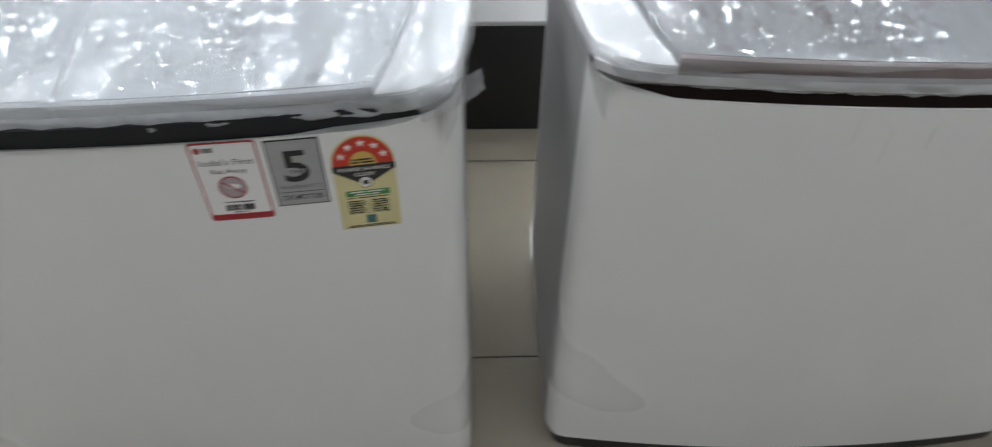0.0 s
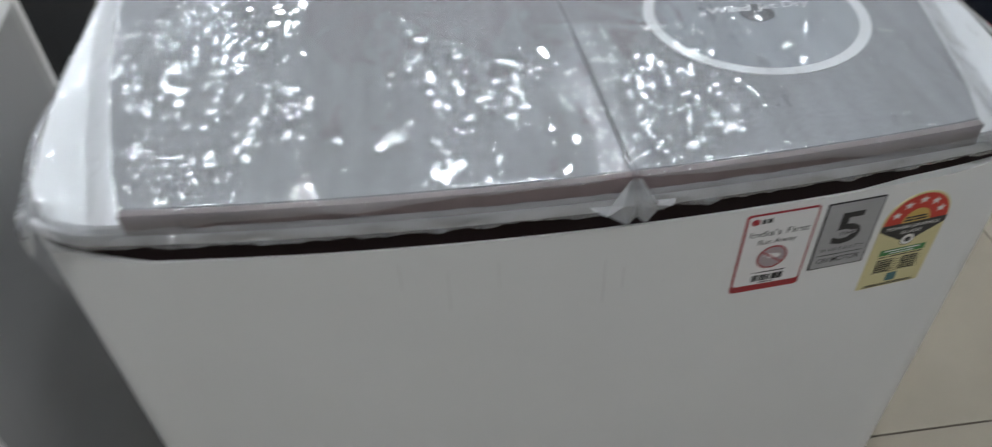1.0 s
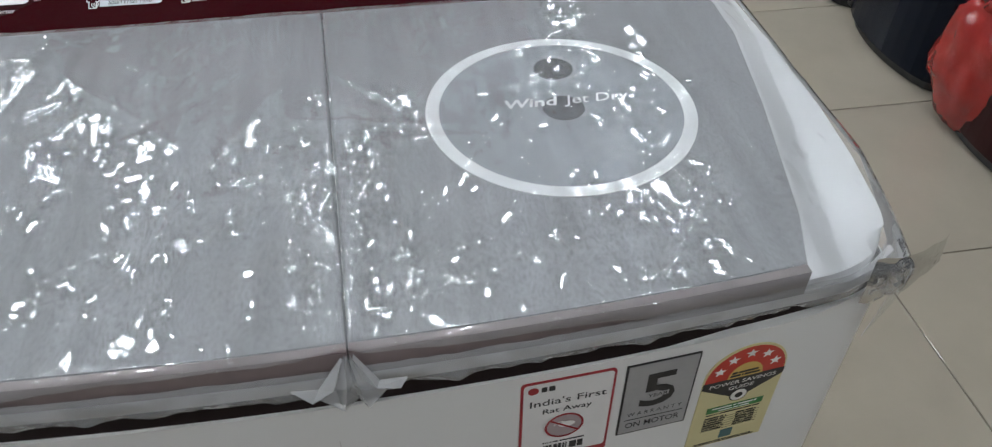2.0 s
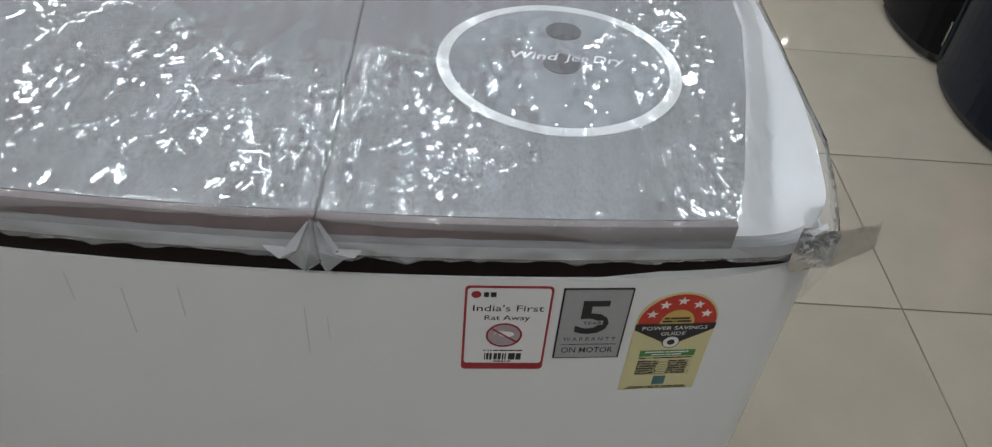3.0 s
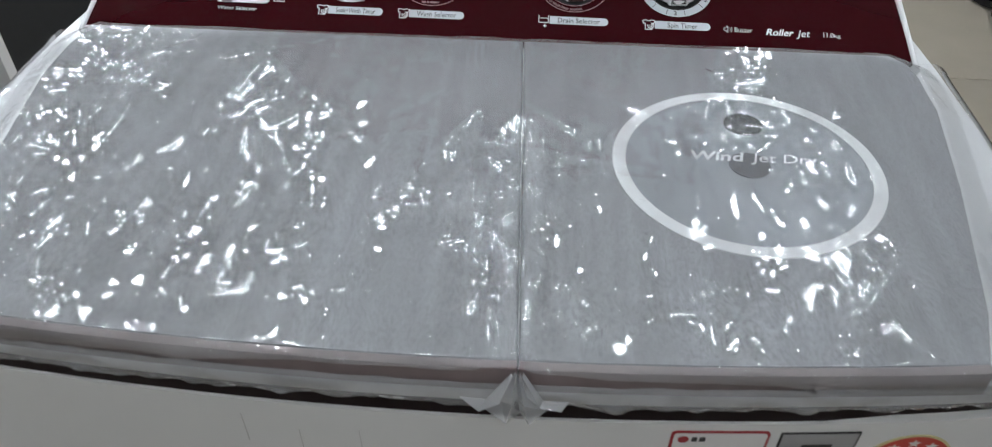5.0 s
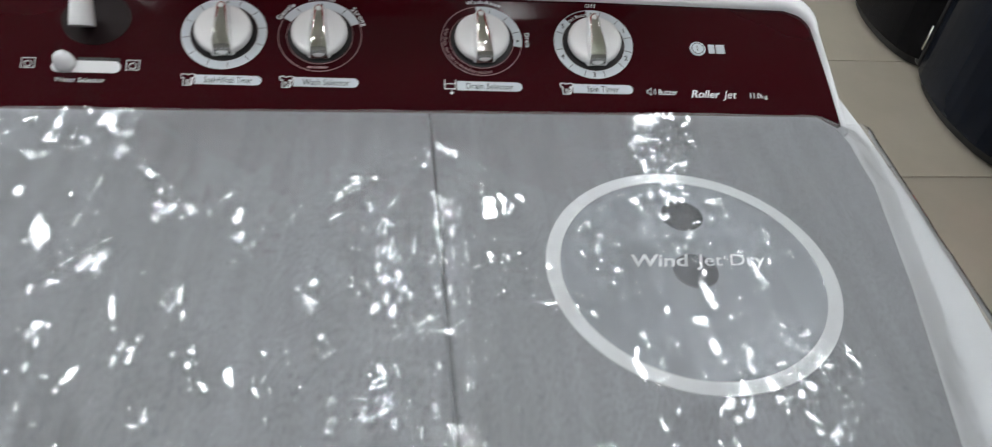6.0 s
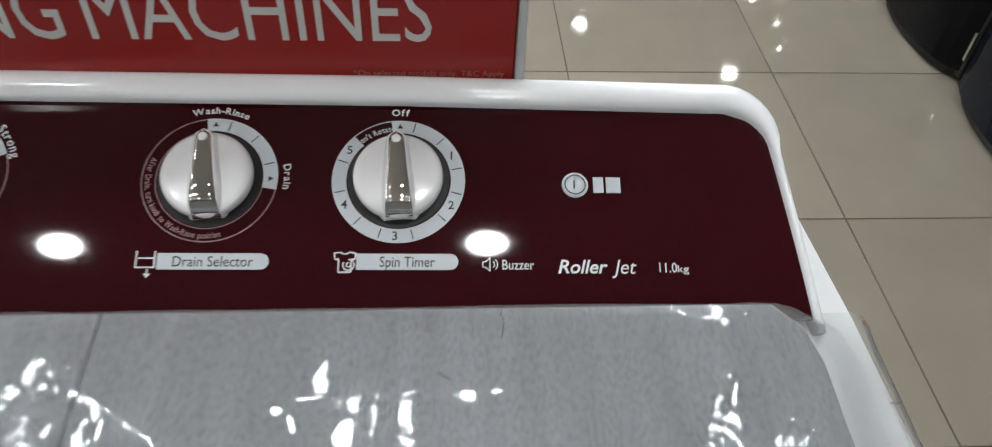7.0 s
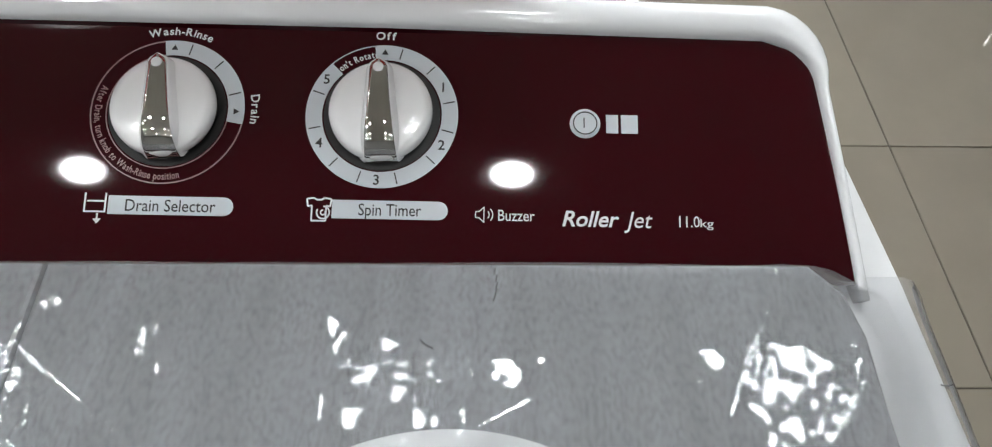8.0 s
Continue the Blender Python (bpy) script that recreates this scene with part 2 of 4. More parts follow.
def tile_material():
    m = mat("beige_polished_tile", (0.27, 0.24, 0.195), 0.045, grain=0.06, grain_scale=7)
    nt = m.node_tree
    b = nt.nodes["Principled BSDF"]
    src = b.inputs["Base Color"].links[0].from_socket
    info = nt.nodes.new("ShaderNodeObjectInfo")
    mr = nt.nodes.new("ShaderNodeMapRange")
    mr.inputs["To Min"].default_value = 0.95
    mr.inputs["To Max"].default_value = 1.05
    nt.links.new(info.outputs["Random"], mr.inputs["Value"])
    sc = nt.nodes.new("ShaderNodeVectorMath")
    sc.operation = "SCALE"
    nt.links.new(src, sc.inputs[0])
    nt.links.new(mr.outputs[0], sc.inputs["Scale"])
    nt.links.new(sc.outputs[0], b.inputs["Base Color"])
    return m


TILE = tile_material()


# ---- mesh helpers ----
def part(name, bm, material, parent=None, label="", smooth=False):
    me = bpy.data.meshes.new(name)
    bmesh.ops.recalc_face_normals(bm, faces=bm.faces)
    bm.to_mesh(me)
    bm.free()
    me.materials.append(material)
    if smooth:
        me.shade_smooth()
    ob = new(name, me)
    ob.parent = parent
    if label:
        tagged(ob, label)
    return ob


def empty(name, m, label, category, group=""):
    ob = new(name)
    ob.empty_display_size = 0.1
    ob.matrix_basis = m
    return tagged(ob, label, category, group)


def bevel(bm, w, seg=2, edges=None, angle=30):
    es = edges if edges is not None else [e for e in bm.edges if len(e.link_faces) == 2 and e.calc_face_angle(0) > radians(angle)]
    if w > 0 and es:
        bmesh.ops.bevel(bm, geom=es, offset=w, segments=seg, affect="EDGES", profile=0.5)
    return bm


def box(x0, x1, y0, y1, z0, z1, b=0.0, seg=2):
    bm = bmesh.new()
    bmesh.ops.create_cube(bm, size=1)
    bmesh.ops.scale(bm, vec=(x1 - x0, y1 - y0, z1 - z0), verts=bm.verts)
    bmesh.ops.translate(bm, vec=((x0 + x1) / 2, (y0 + y1) / 2, (z0 + z1) / 2), verts=bm.verts)
    return bevel(bm, b, seg)


def prism(pts, z0, z1, b=0.0, seg=2, top=None, only_top=False):
    """A column over the outline pts; z1 may be raised or lowered per point by top(x, y)."""
    bm = bmesh.new()
    lo = [bm.verts.new((x, y, z0)) for x, y in pts]
    hi = [bm.verts.new((x, y, top(x, y) if top else z1)) for x, y in pts]
    bm.faces.new(lo[::-1])
    cap = bm.faces.new(hi)
    n = len(pts)
    for i in range(n):
        bm.faces.new((lo[i], lo[(i + 1) % n], hi[(i + 1) % n], hi[i]))
    if b:
        bevel(bm, b, seg, list(cap.edges) if only_top else None)
    return bm


def lathe(profile, n=48):
    bm = bmesh.new()
    rings = []
    for r, z in profile:
        rings.append([bm.verts.new((r * math.cos(2 * math.pi * i / n), r * math.sin(2 * math.pi * i / n), z)) for i in range(n)])
    for a, b in zip(rings, rings[1:]):
        for i in range(n):
            bm.faces.new((a[i], a[(i + 1) % n], b[(i + 1) % n], b[i]))
    bm.faces.new(rings[0][::-1])
    bm.faces.new(rings[-1])
    return bm


def moved(bm, m):
    bmesh.ops.transform(bm, matrix=m, verts=bm.verts)
    return bm


def joined(bms):
    out = bmesh.new()
    for b in bms:
        me = bpy.data.meshes.new("piece")
        b.to_mesh(me)
        b.free()
        out.from_mesh(me)
        bpy.data.meshes.remove(me)
    return out


def arc_band(r0, r1, a0, a1, h, n=40):
    """A flat band of thickness h between two radii; angles in degrees clockwise from the top."""
    full = abs(a1 - a0) >= 359.9
    bm = bmesh.new()
    rows = []
    for i in range(n + (0 if full else 1)):
        a = radians(a0 + (a1 - a0) * i / n)
        s, c = math.sin(a), math.cos(a)
        rows.append([bm.verts.new(p) for p in ((r0 * s, r0 * c, 0), (r1 * s, r1 * c, 0), (r1 * s, r1 * c, h), (r0 * s, r0 * c, h))])
    m = len(rows)
    for i in range(m if full else m - 1):
        a, b = rows[i], rows[(i + 1) % m]
        for k in range(4):
            bm.faces.new((a[k], a[(k + 1) % 4], b[(k + 1) % 4], b[k]))
    if not full:
        bm.faces.new(rows[0])
        bm.faces.new(rows[-1][::-1])
    return bm


def pill(x0, x1, y, h, t, left_round=False):
    pts = []
    r = h / 2
    for i in range(9):
        a = -math.pi / 2 + math.pi * i / 8
        pts.append((x1 - r + r * math.cos(a), y + r * math.sin(a)))
    if left_round:
        for i in range(9):
            a = math.pi / 2 + math.pi * i / 8
            pts.append((x0 + r + r * math.cos(a), y + r * math.sin(a)))
    else:
        pts += [(x0, y + r), (x0, y - r)]
    return prism(pts, 0, t)


def glyphs(body, size, bold=0.0, shear=0.0, extrude=0.00015):
    cu = bpy.data.curves.new("glyphs", "FONT")
    cu.body, cu.size, cu.offset, cu.shear, cu.extrude = body, size, bold, shear, extrude
    cu.resolution_u = 3
    ob = bpy.data.objects.new("glyphs", cu)
    scene.collection.objects.link(ob)
    bpy.context.view_layer.update()
    me = bpy.data.meshes.new_from_object(ob)
    bm = bmesh.new()
    bm.from_mesh(me)
    bpy.data.objects.remove(ob)
    bpy.data.meshes.remove(me)
    bpy.data.curves.remove(cu)
    return bm


def fitted(body, x0, x1, y, height, bold=0.0, shear=0.0):
    """Writing that fills x0 to x1, with its middle at y and capitals of that height."""
    bm = glyphs(body, 1.0, bold, shear, 0.0)
    xs = [v.co.x for v in bm.verts]
    ys = [v.co.y for v in bm.verts]
    sx = (x1 - x0) / (max(xs) - min(xs))
    sy = height / (max(0.70, 0.001))
    bmesh.ops.transform(bm, matrix=Matrix.Diagonal((sx, sy, 1, 1)) @ Matrix.Translation((-min(xs), -0.35, 0)), verts=bm.verts)
    bmesh.ops.translate(bm, vec=(x0, y, 0), verts=bm.verts)
    return bm


def arc_text(body, r, mid, size, bold=0.0, inward=False, squeeze=1.0):
    """Writing round a circle, centred at mid degrees clockwise from the top."""
    out = []
    made = [None if ch == " " else glyphs(ch, size, bold, 0, 0.0) for ch in body]
    spans = [(0, 0.26 * size) if g is None else (min(v.co.x for v in g.verts), max(v.co.x for v in g.verts)) for g in made]
    total = sum(b - a + 0.10 * size for a, b in spans) * squeeze
    at = -total / 2
    for g, (a0, a1) in zip(made, spans):
        wd = (a1 - a0 + 0.10 * size) * squeeze
        c = at + wd / 2
        at += wd
        if g is None:
            continue
        a = radians(mid) + (c / r if not inward else -c / r)
        shift = Matrix.Translation((-(a0 + a1) / 2, 0, 0))
        turn = Matrix.Rotation(-a + (math.pi if inward else 0), 4, "Z")
        out.append(moved(g, Matrix.Translation((r * math.sin(a), r * math.cos(a), 0)) @ turn @ Matrix.Diagonal((squeeze, 1, 1, 1)) @ shift))
    return joined(out)


# ---- floor, walls, ceiling ----
XA, XB, YA, YB = -4.2, 5.2, -3.4, 8.2
floor = tagged(part("floor", box(XA, XB, YA, YB, -0.12, -0.004), GROUT), "beige polished square floor tiles with thin dark joints", "floor", kind="structure")
for nm, b in (("wall_north", (XA - .15, XB + .15, YB, YB + .15, -.12, CEIL)), ("wall_south", (XA - .15, XB + .15, YA - .15, YA, -.12, CEIL)),
              ("wall_west", (XA - .15, XA, YA, YB, -.12, CEIL)), ("wall_east", (XB, XB + .15, YA, YB, -.12, CEIL))):
    tagged(part(nm, box(*b), WALLM), "plain pale grey painted shop wall", "wall", kind="structure")
tagged(part("ceiling", box(XA - .15, XB + .15, YA - .15, YB + .15, CEIL + .002, CEIL + .15), CEILM), "flat white painted shop ceiling with round lamps", "ceiling", kind="structure")

# round ceiling lamps in a grid
first = None
for i in range(-3, 4):
    for j in range(-2, 6):
        x, y = 0.705 + 1.305 * i, 0.10 + 1.25 * j
        if i == 1 and j >= 4:
            x, y = 2.0, 6.08 + 1.13 * (j - 4)
        if not (XA + .3 < x < XB - .3 and YA + .3 < y < YB - .3) or (i >= 1 and 0 <= j < 5 - (i == 1)):
            continue
        m = pose(x, y, CEIL)
        if first is None:
            first = empty("ceiling_lamp", m, "round white recessed ceiling lamp, lit", "lamp", "ceiling lamps")
            part("lamp_ring", moved(lathe([(0.065, -0.004), (0.105, -0.010), (0.112, -0.004), (0.112, 0.001)], 32), pose(0, 0, 0)), GLOSSW, first)
            part("lamp_disc", lathe([(0.064, -0.007), (0.064, -0.003)], 32), LED, first, "glowing white disc")
        else:
            copy_thing(first, m)

# square louvred lamps between the rows of round ones: nine small bright cells in each
first = None
for i in range(-2, 2):
    for j in range(8):
        x, y = 0.31 + 1.27 * i, 1.37 + 0.85 * j
        if i == 1 and j > 3:
            continue
        m = pose(x, y, CEIL)
        if first is None:
            first = empty("louvred_lamp", m, "square white louvred ceiling lamp with nine lit cells", "lamp", "louvred lamps")
            part("lamp_frame", box(-.16, .16, -.16, .16, -.006, .001, .002, 1), GLOSSW, first)
            for a in (-1, 0, 1):
                for b in (-1, 0, 1):
                    part("lamp_cell", box(a * .1 - .029, a * .1 + .029, b * .1 - .029, b * .1 + .029, -.009, -.0062), PANELLED, first, "glowing square cell")
        else:
            copy_thing(first, m)

# small spot lamps over the far aisle
first = None
for i in range(3):
    for j in range(7):
        x, y = 3.93 + 0.41 * i + 0.12 * (j % 2), 4.90 + 0.47 * j + 0.12 * (i % 2)
        m = pose(x, y, CEIL)
        if first is None:
            first = empty("spot_lamp", m, "small round recessed ceiling spot lamp, lit", "lamp", "spot lamps")
            part("lamp_ring", lathe([(0.020, -0.004), (0.036, -0.007), (0.040, -0.003), (0.040, 0.001)], 20), GLOSSW, first)
            part("lamp_disc", lathe([(0.019, -0.005), (0.019, -0.002)], 16), SPOT, first, "glowing white disc")
        else:
            copy_thing(first, m)


# ---- washing machine ----
def bow(x):
    return 0.022 * (x / 0.3675) ** 2


def outline(grow=0.0, n=14):
    """Plan of the cabinet: a bowed front, round front corners, sides that widen to the back."""
    right = [(0.385 * i / n, bow(0.385 * i / n)) for i in range(n + 1)]
    p0, p1, p2 = (0.385, bow(0.385)), (0.447, 0.036), (0.455, 0.092)
    for i in range(1, 9):
        t = i / 8
        right.append(tuple((1 - t) ** 2 * a + 2 * t * (1 - t) * b + t * t * c for a, b, c in zip(p0, p1, p2)))
    right += [(0.464, 0.15), (0.470, 0.22), (0.472, 0.32), (0.469, 0.43), (0.463, 0.52), (0.450, 0.575), (0.425, 0.597)]
    left = [(-x, y) for x, y in right[::-1]][:-1]
    pts = right + left
    if grow:
        pts = [(x * (1 + grow / 0.47), y + (y - 0.3) * grow / 0.3) for x, y in pts]
    return pts


def cabinet_outline(grow=0.0, n=14):
    """Plan of the sheet-metal cabinet: the same bowed front with tighter corners and flat sides."""
    right = [(0.422 * i / n, bow(0.422 * i / n)) for i in range(n + 1)]
    p0, p1, p2 = (0.422, bow(0.422)), (0.452, 0.0335), (0.4555, 0.064)
    for i in range(1, 8):
        t = i / 7
        right.append(tuple((1 - t) ** 2 * a + 2 * t * (1 - t) * b + t * t * c for a, b, c in zip(p0, p1, p2)))
    right += [(0.4575, 0.12), (0.459, 0.30), (0.4575, 0.52), (0.449, 0.575), (0.425, 0.592)]
    pts = right + [(-x, y) for x, y in right[::-1]][:-1]
    return [(x * (1 + grow / 0.47), y + (y - 0.3) * grow / 0.3) for x, y in pts]


LIDHW = [(0.0, 0.366), (0.07, 0.381), (0.124, 0.393), (0.21, 0.412), (0.33, 0.433), (0.39, 0.436), (0.415, 0.432), (0.432, 0.418)]


def lid_half(y):
    for (a, wa), (b, wb) in zip(LIDHW, LIDHW[1:]):
        if a <= y <= b:
            return wa + (wb - wa) * (y - a) / (b - a)
    return LIDHW[0][1] if y < 0 else LIDHW[-1][1]


def lid_front(x):
    return 0.003 + 0.020 * (x / 0.3675) ** 2


def lid_outline(x_seam, side, inset=0.0):
    f = lid_front(0.366) + inset
    pts = [(x_seam + (side * (0.366 - inset) - x_seam) * i / 8, lid_front(x_seam + (side * 0.366 - x_seam) * i / 8) + inset) for i in range(9)]
    pts += [(side * (w - inset), y - (inset if y > .43 else 0)) for y, w in LIDHW[1:]]
    pts.append((x_seam - 0.014, 0.432 - inset))
    return pts if side > 0 else pts[::-1]


LID_Z = 0.960
SLOPE = math.atan2(0.4268, 0.9044)
PANEL = Matrix.Translation((0.2, 0.434, 0.9590)) @ Matrix.Rotation(radians(-1.0), 4, "Z") @ Matrix.Rotation(SLOPE, 4, "X") @ Matrix.Translation((-0.2, 0, 0))
DIAL_V, ROW_V = 0.0765, 0.0258


def on(bm, u=0.0, v=0.0, h=0.0):
    """Puts a flat drawing at u, v on the slightly convex facia, h above it."""
    bmesh.ops.translate(bm, vec=(u, v, h), verts=bm.verts)
    for q in bm.verts:
        q.co.z += 0.0019 * (1 - ((q.co.y - 0.065) / 0.065) ** 2)
    return moved(bm, PANEL)


def body_top(x, y):
    if y > 0.093:
        return 0.922
    a = abs(x)
    if a <= 0.384:
        return 0.898
    return 0.898 + 0.022 * min(1, (a - 0.384) / 0.062)


def cabinet(m, band, lid_mat, lid_edge, face, label, group, front):
    w = empty("washing_machine", m, label, "washing machine", group)
    part("cabinet_body", bevel(prism(cabinet_outline(), 0.07, 0, top=body_top), 0.002, 1, angle=50), WHITE, w, "white painted cabinet with a bowed front", smooth=True).data.set_sharp_from_angle(angle=radians(35))
    part("plinth", prism(cabinet_outline(-0.012), 0.012, 0.0705), BLACK, w, "dark plastic base")
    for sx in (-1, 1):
        # added plate: darkens the white side, its grey stands in for shade
        part("side_shade_plate", prism([(sx * x, y) for x, y in ((0.456, 0.076), (0.4592, 0.12), (0.4606, 0.30), (0.4592, 0.52), (0.454, 0.55), (0.450, 0.55), (0.450, 0.076))][::sx], 0.072, 0.9195), SIDESHADE, w, "added thin plate, shade of the cabinet side put into its grey")
        for y in (0.09, 0.53):
            part("foot", moved(lathe([(0.022, 0.0), (0.024, 0.004), (0.018, 0.014)], 20), pose(sx * 0.40, y, 0)), BLACK, w)
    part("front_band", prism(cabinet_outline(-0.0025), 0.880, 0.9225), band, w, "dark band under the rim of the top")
    part("top_deck", prism(outline(0.002), 0.9215, 0.9455, 0.011, 4, only_top=True), GLOSSW, w, "white glossy top deck", smooth=True).data.set_sharp_from_angle(angle=radians(50))
    strip = [(-0.452 + 0.904 * i / 40, 0.0) for i in range(41)]
    strip = [(x, (bow(x) if abs(x) < 0.385 else bow(0.385) + (abs(x) - 0.385) ** 2 * 6) - 0.0030) for x, _ in strip]
    dark = band is CHAR
    if dark:
        strip = [(x * 0.92, y - 0.009) for x, y in strip]
    part("front_rim", prism(strip + [(x, y + (0.013 if dark else 0.006)) for x, y in strip[::-1]], 0.9150 if dark else 0.9225, 0.9350 if dark else 0.9350, 0.0012, 1), CHAR if dark else RIMG, w, "rim strip above the dark band")
    for side, xs in ((-1, 0.0525), (1, 0.0536)):
        lid = part("lid", prism(lid_outline(xs, side), 0.943, LID_Z, 0.0025, 2, only_top=True), lid_mat, w)
        n = 10
        xe = side * 0.3655
        strip = [(xs + (xe - xs) * i / n, lid_front(xs + (xe - xs) * i / n) - 0.0072) for i in range(n + 1)]
        strip += [(x, y + 0.0097) for x, y in strip[::-1]]
        part("lid_edge", prism(strip if side > 0 else strip[::-1], 0.9365, LID_Z - 0.0012), lid_edge, lid, "plain front edge of the lid")
    # sloped console at the back
    plan = [(-0.4430, 0.437), (0.4430, 0.437), (0.4345, 0.50), (0.4275, 0.54), (0.405, 0.564), (-0.405, 0.564), (-0.4275, 0.54), (-0.4345, 0.50)]
    part("console_shell", prism(plan, 0.944, 0, 0.006, 3, top=lambda x, y: 0.9545 + (min(y, 0.55) - 0.437) * 0.472), GLOSSW, w)
    # facia plate
    rows = []
    bm = bmesh.new()
    for k in range(25):
        v = -0.008 + 0.132 * k / 24
        half = 0.4405 - 0.0125 * v / 0.1
        if v > 0.1005:
            half -= 0.0235 - math.sqrt(max(0, 0.0235 ** 2 - (v - 0.1005) ** 2))
        rows.append([bm.verts.new((half * q, v + 0.030 * (1 - q * q) * max(0, v), 0)) for q in (-1, -0.9, -0.5, 0, 0.5, 0.9, 1)] + [bm.verts.new((half, v, -0.004)), bm.verts.new((-half, v, -0.004))])
    for a, b in zip(rows, rows[1:]):
        for k in range(9):
            bm.faces.new((a[k], a[(k + 1) % 9], b[(k + 1) % 9], b[k]))
    bm.faces.new(rows[0])
    bm.faces.new(rows[-1][::-1])
    part("facia", on(bm), face, w, "glossy control facia", smooth=True).data.set_sharp_from_angle(angle=radians(40))
    # rounded rim round the facia
    path = [(0.4452, -0.016), (0.4438, -0.004), (0.4372, 0.05), (0.4315, 0.094)]
    for i in range(8):
        a = radians(8 + 82 * i / 7)
        path.append((0.4040 + (0.0275 + 0.0012 * i / 7) * math.cos(a), 0.1005 + (0.0280 + 0.0050 * i / 7) * math.sin(a)))
    path += [(0.2, 0.1362)]
    path += [(-x, y) for x, y in path[::-1]]
    bm = bmesh.new()
    rows = []
    for i, p in enumerate(path):
        a, b = Vector(path[max(0, i - 1)]), Vector(path[min(len(path) - 1, i + 1)])
        d = (b - a).normalized()
        nrm = Vector((d.y, -d.x))
        rise = max(0.05, min(1.0, 0.30 + p[1] / 0.11))
        ring = []
        for k in range(11):
            an = math.pi * k / 10
            hw = 0.0026 + 0.0074 * max(0.0, min(1.0, (p[1] - 0.098) / 0.035))
            off = hw * math.cos(an)
            up = (0.0085 * math.sin(an) ** 0.7 if 0 < k < 10 else -0.006) * rise
            q = Vector(p) + nrm * off
            ring.append(bm.verts.new((q.x, q.y, up)))
        ring += [bm.verts.new((p[0] + nrm.x * hw * s, p[1] + nrm.y * hw * s, -0.02)) for s in (-1, 1)]
        rows.append(ring)
    for a, b in zip(rows, rows[1:]):
        for k in range(len(a)):
            bm.faces.new((a[k], a[(k + 1) % len(a)], b[(k + 1) % len(a)], b[k]))
    bm.faces.new(rows[0])
    bm.faces.new(rows[-1][::-1])
    part("console_rim", moved(bm, PANEL), GLOSSW, w, "rounded white rim", smooth=True)
    if front:
        stickers(w, 1.15 if dark else 1.0)
    return w


def bars(x0, x1, y, h, n, gap, seed):
    """Unreadable writing as plain bars."""
    r = random.Random(seed)
    cuts = sorted(r.uniform(x0, x1) for _ in range(n - 1))
    ends = [x0] + cuts + [x1]
    return joined([box(a, max(a + 0.0004, b - gap), y - h / 2, y + h / 2, 0, 0.0002) for a, b in zip(ends, ends[1:]) if b - a > gap])


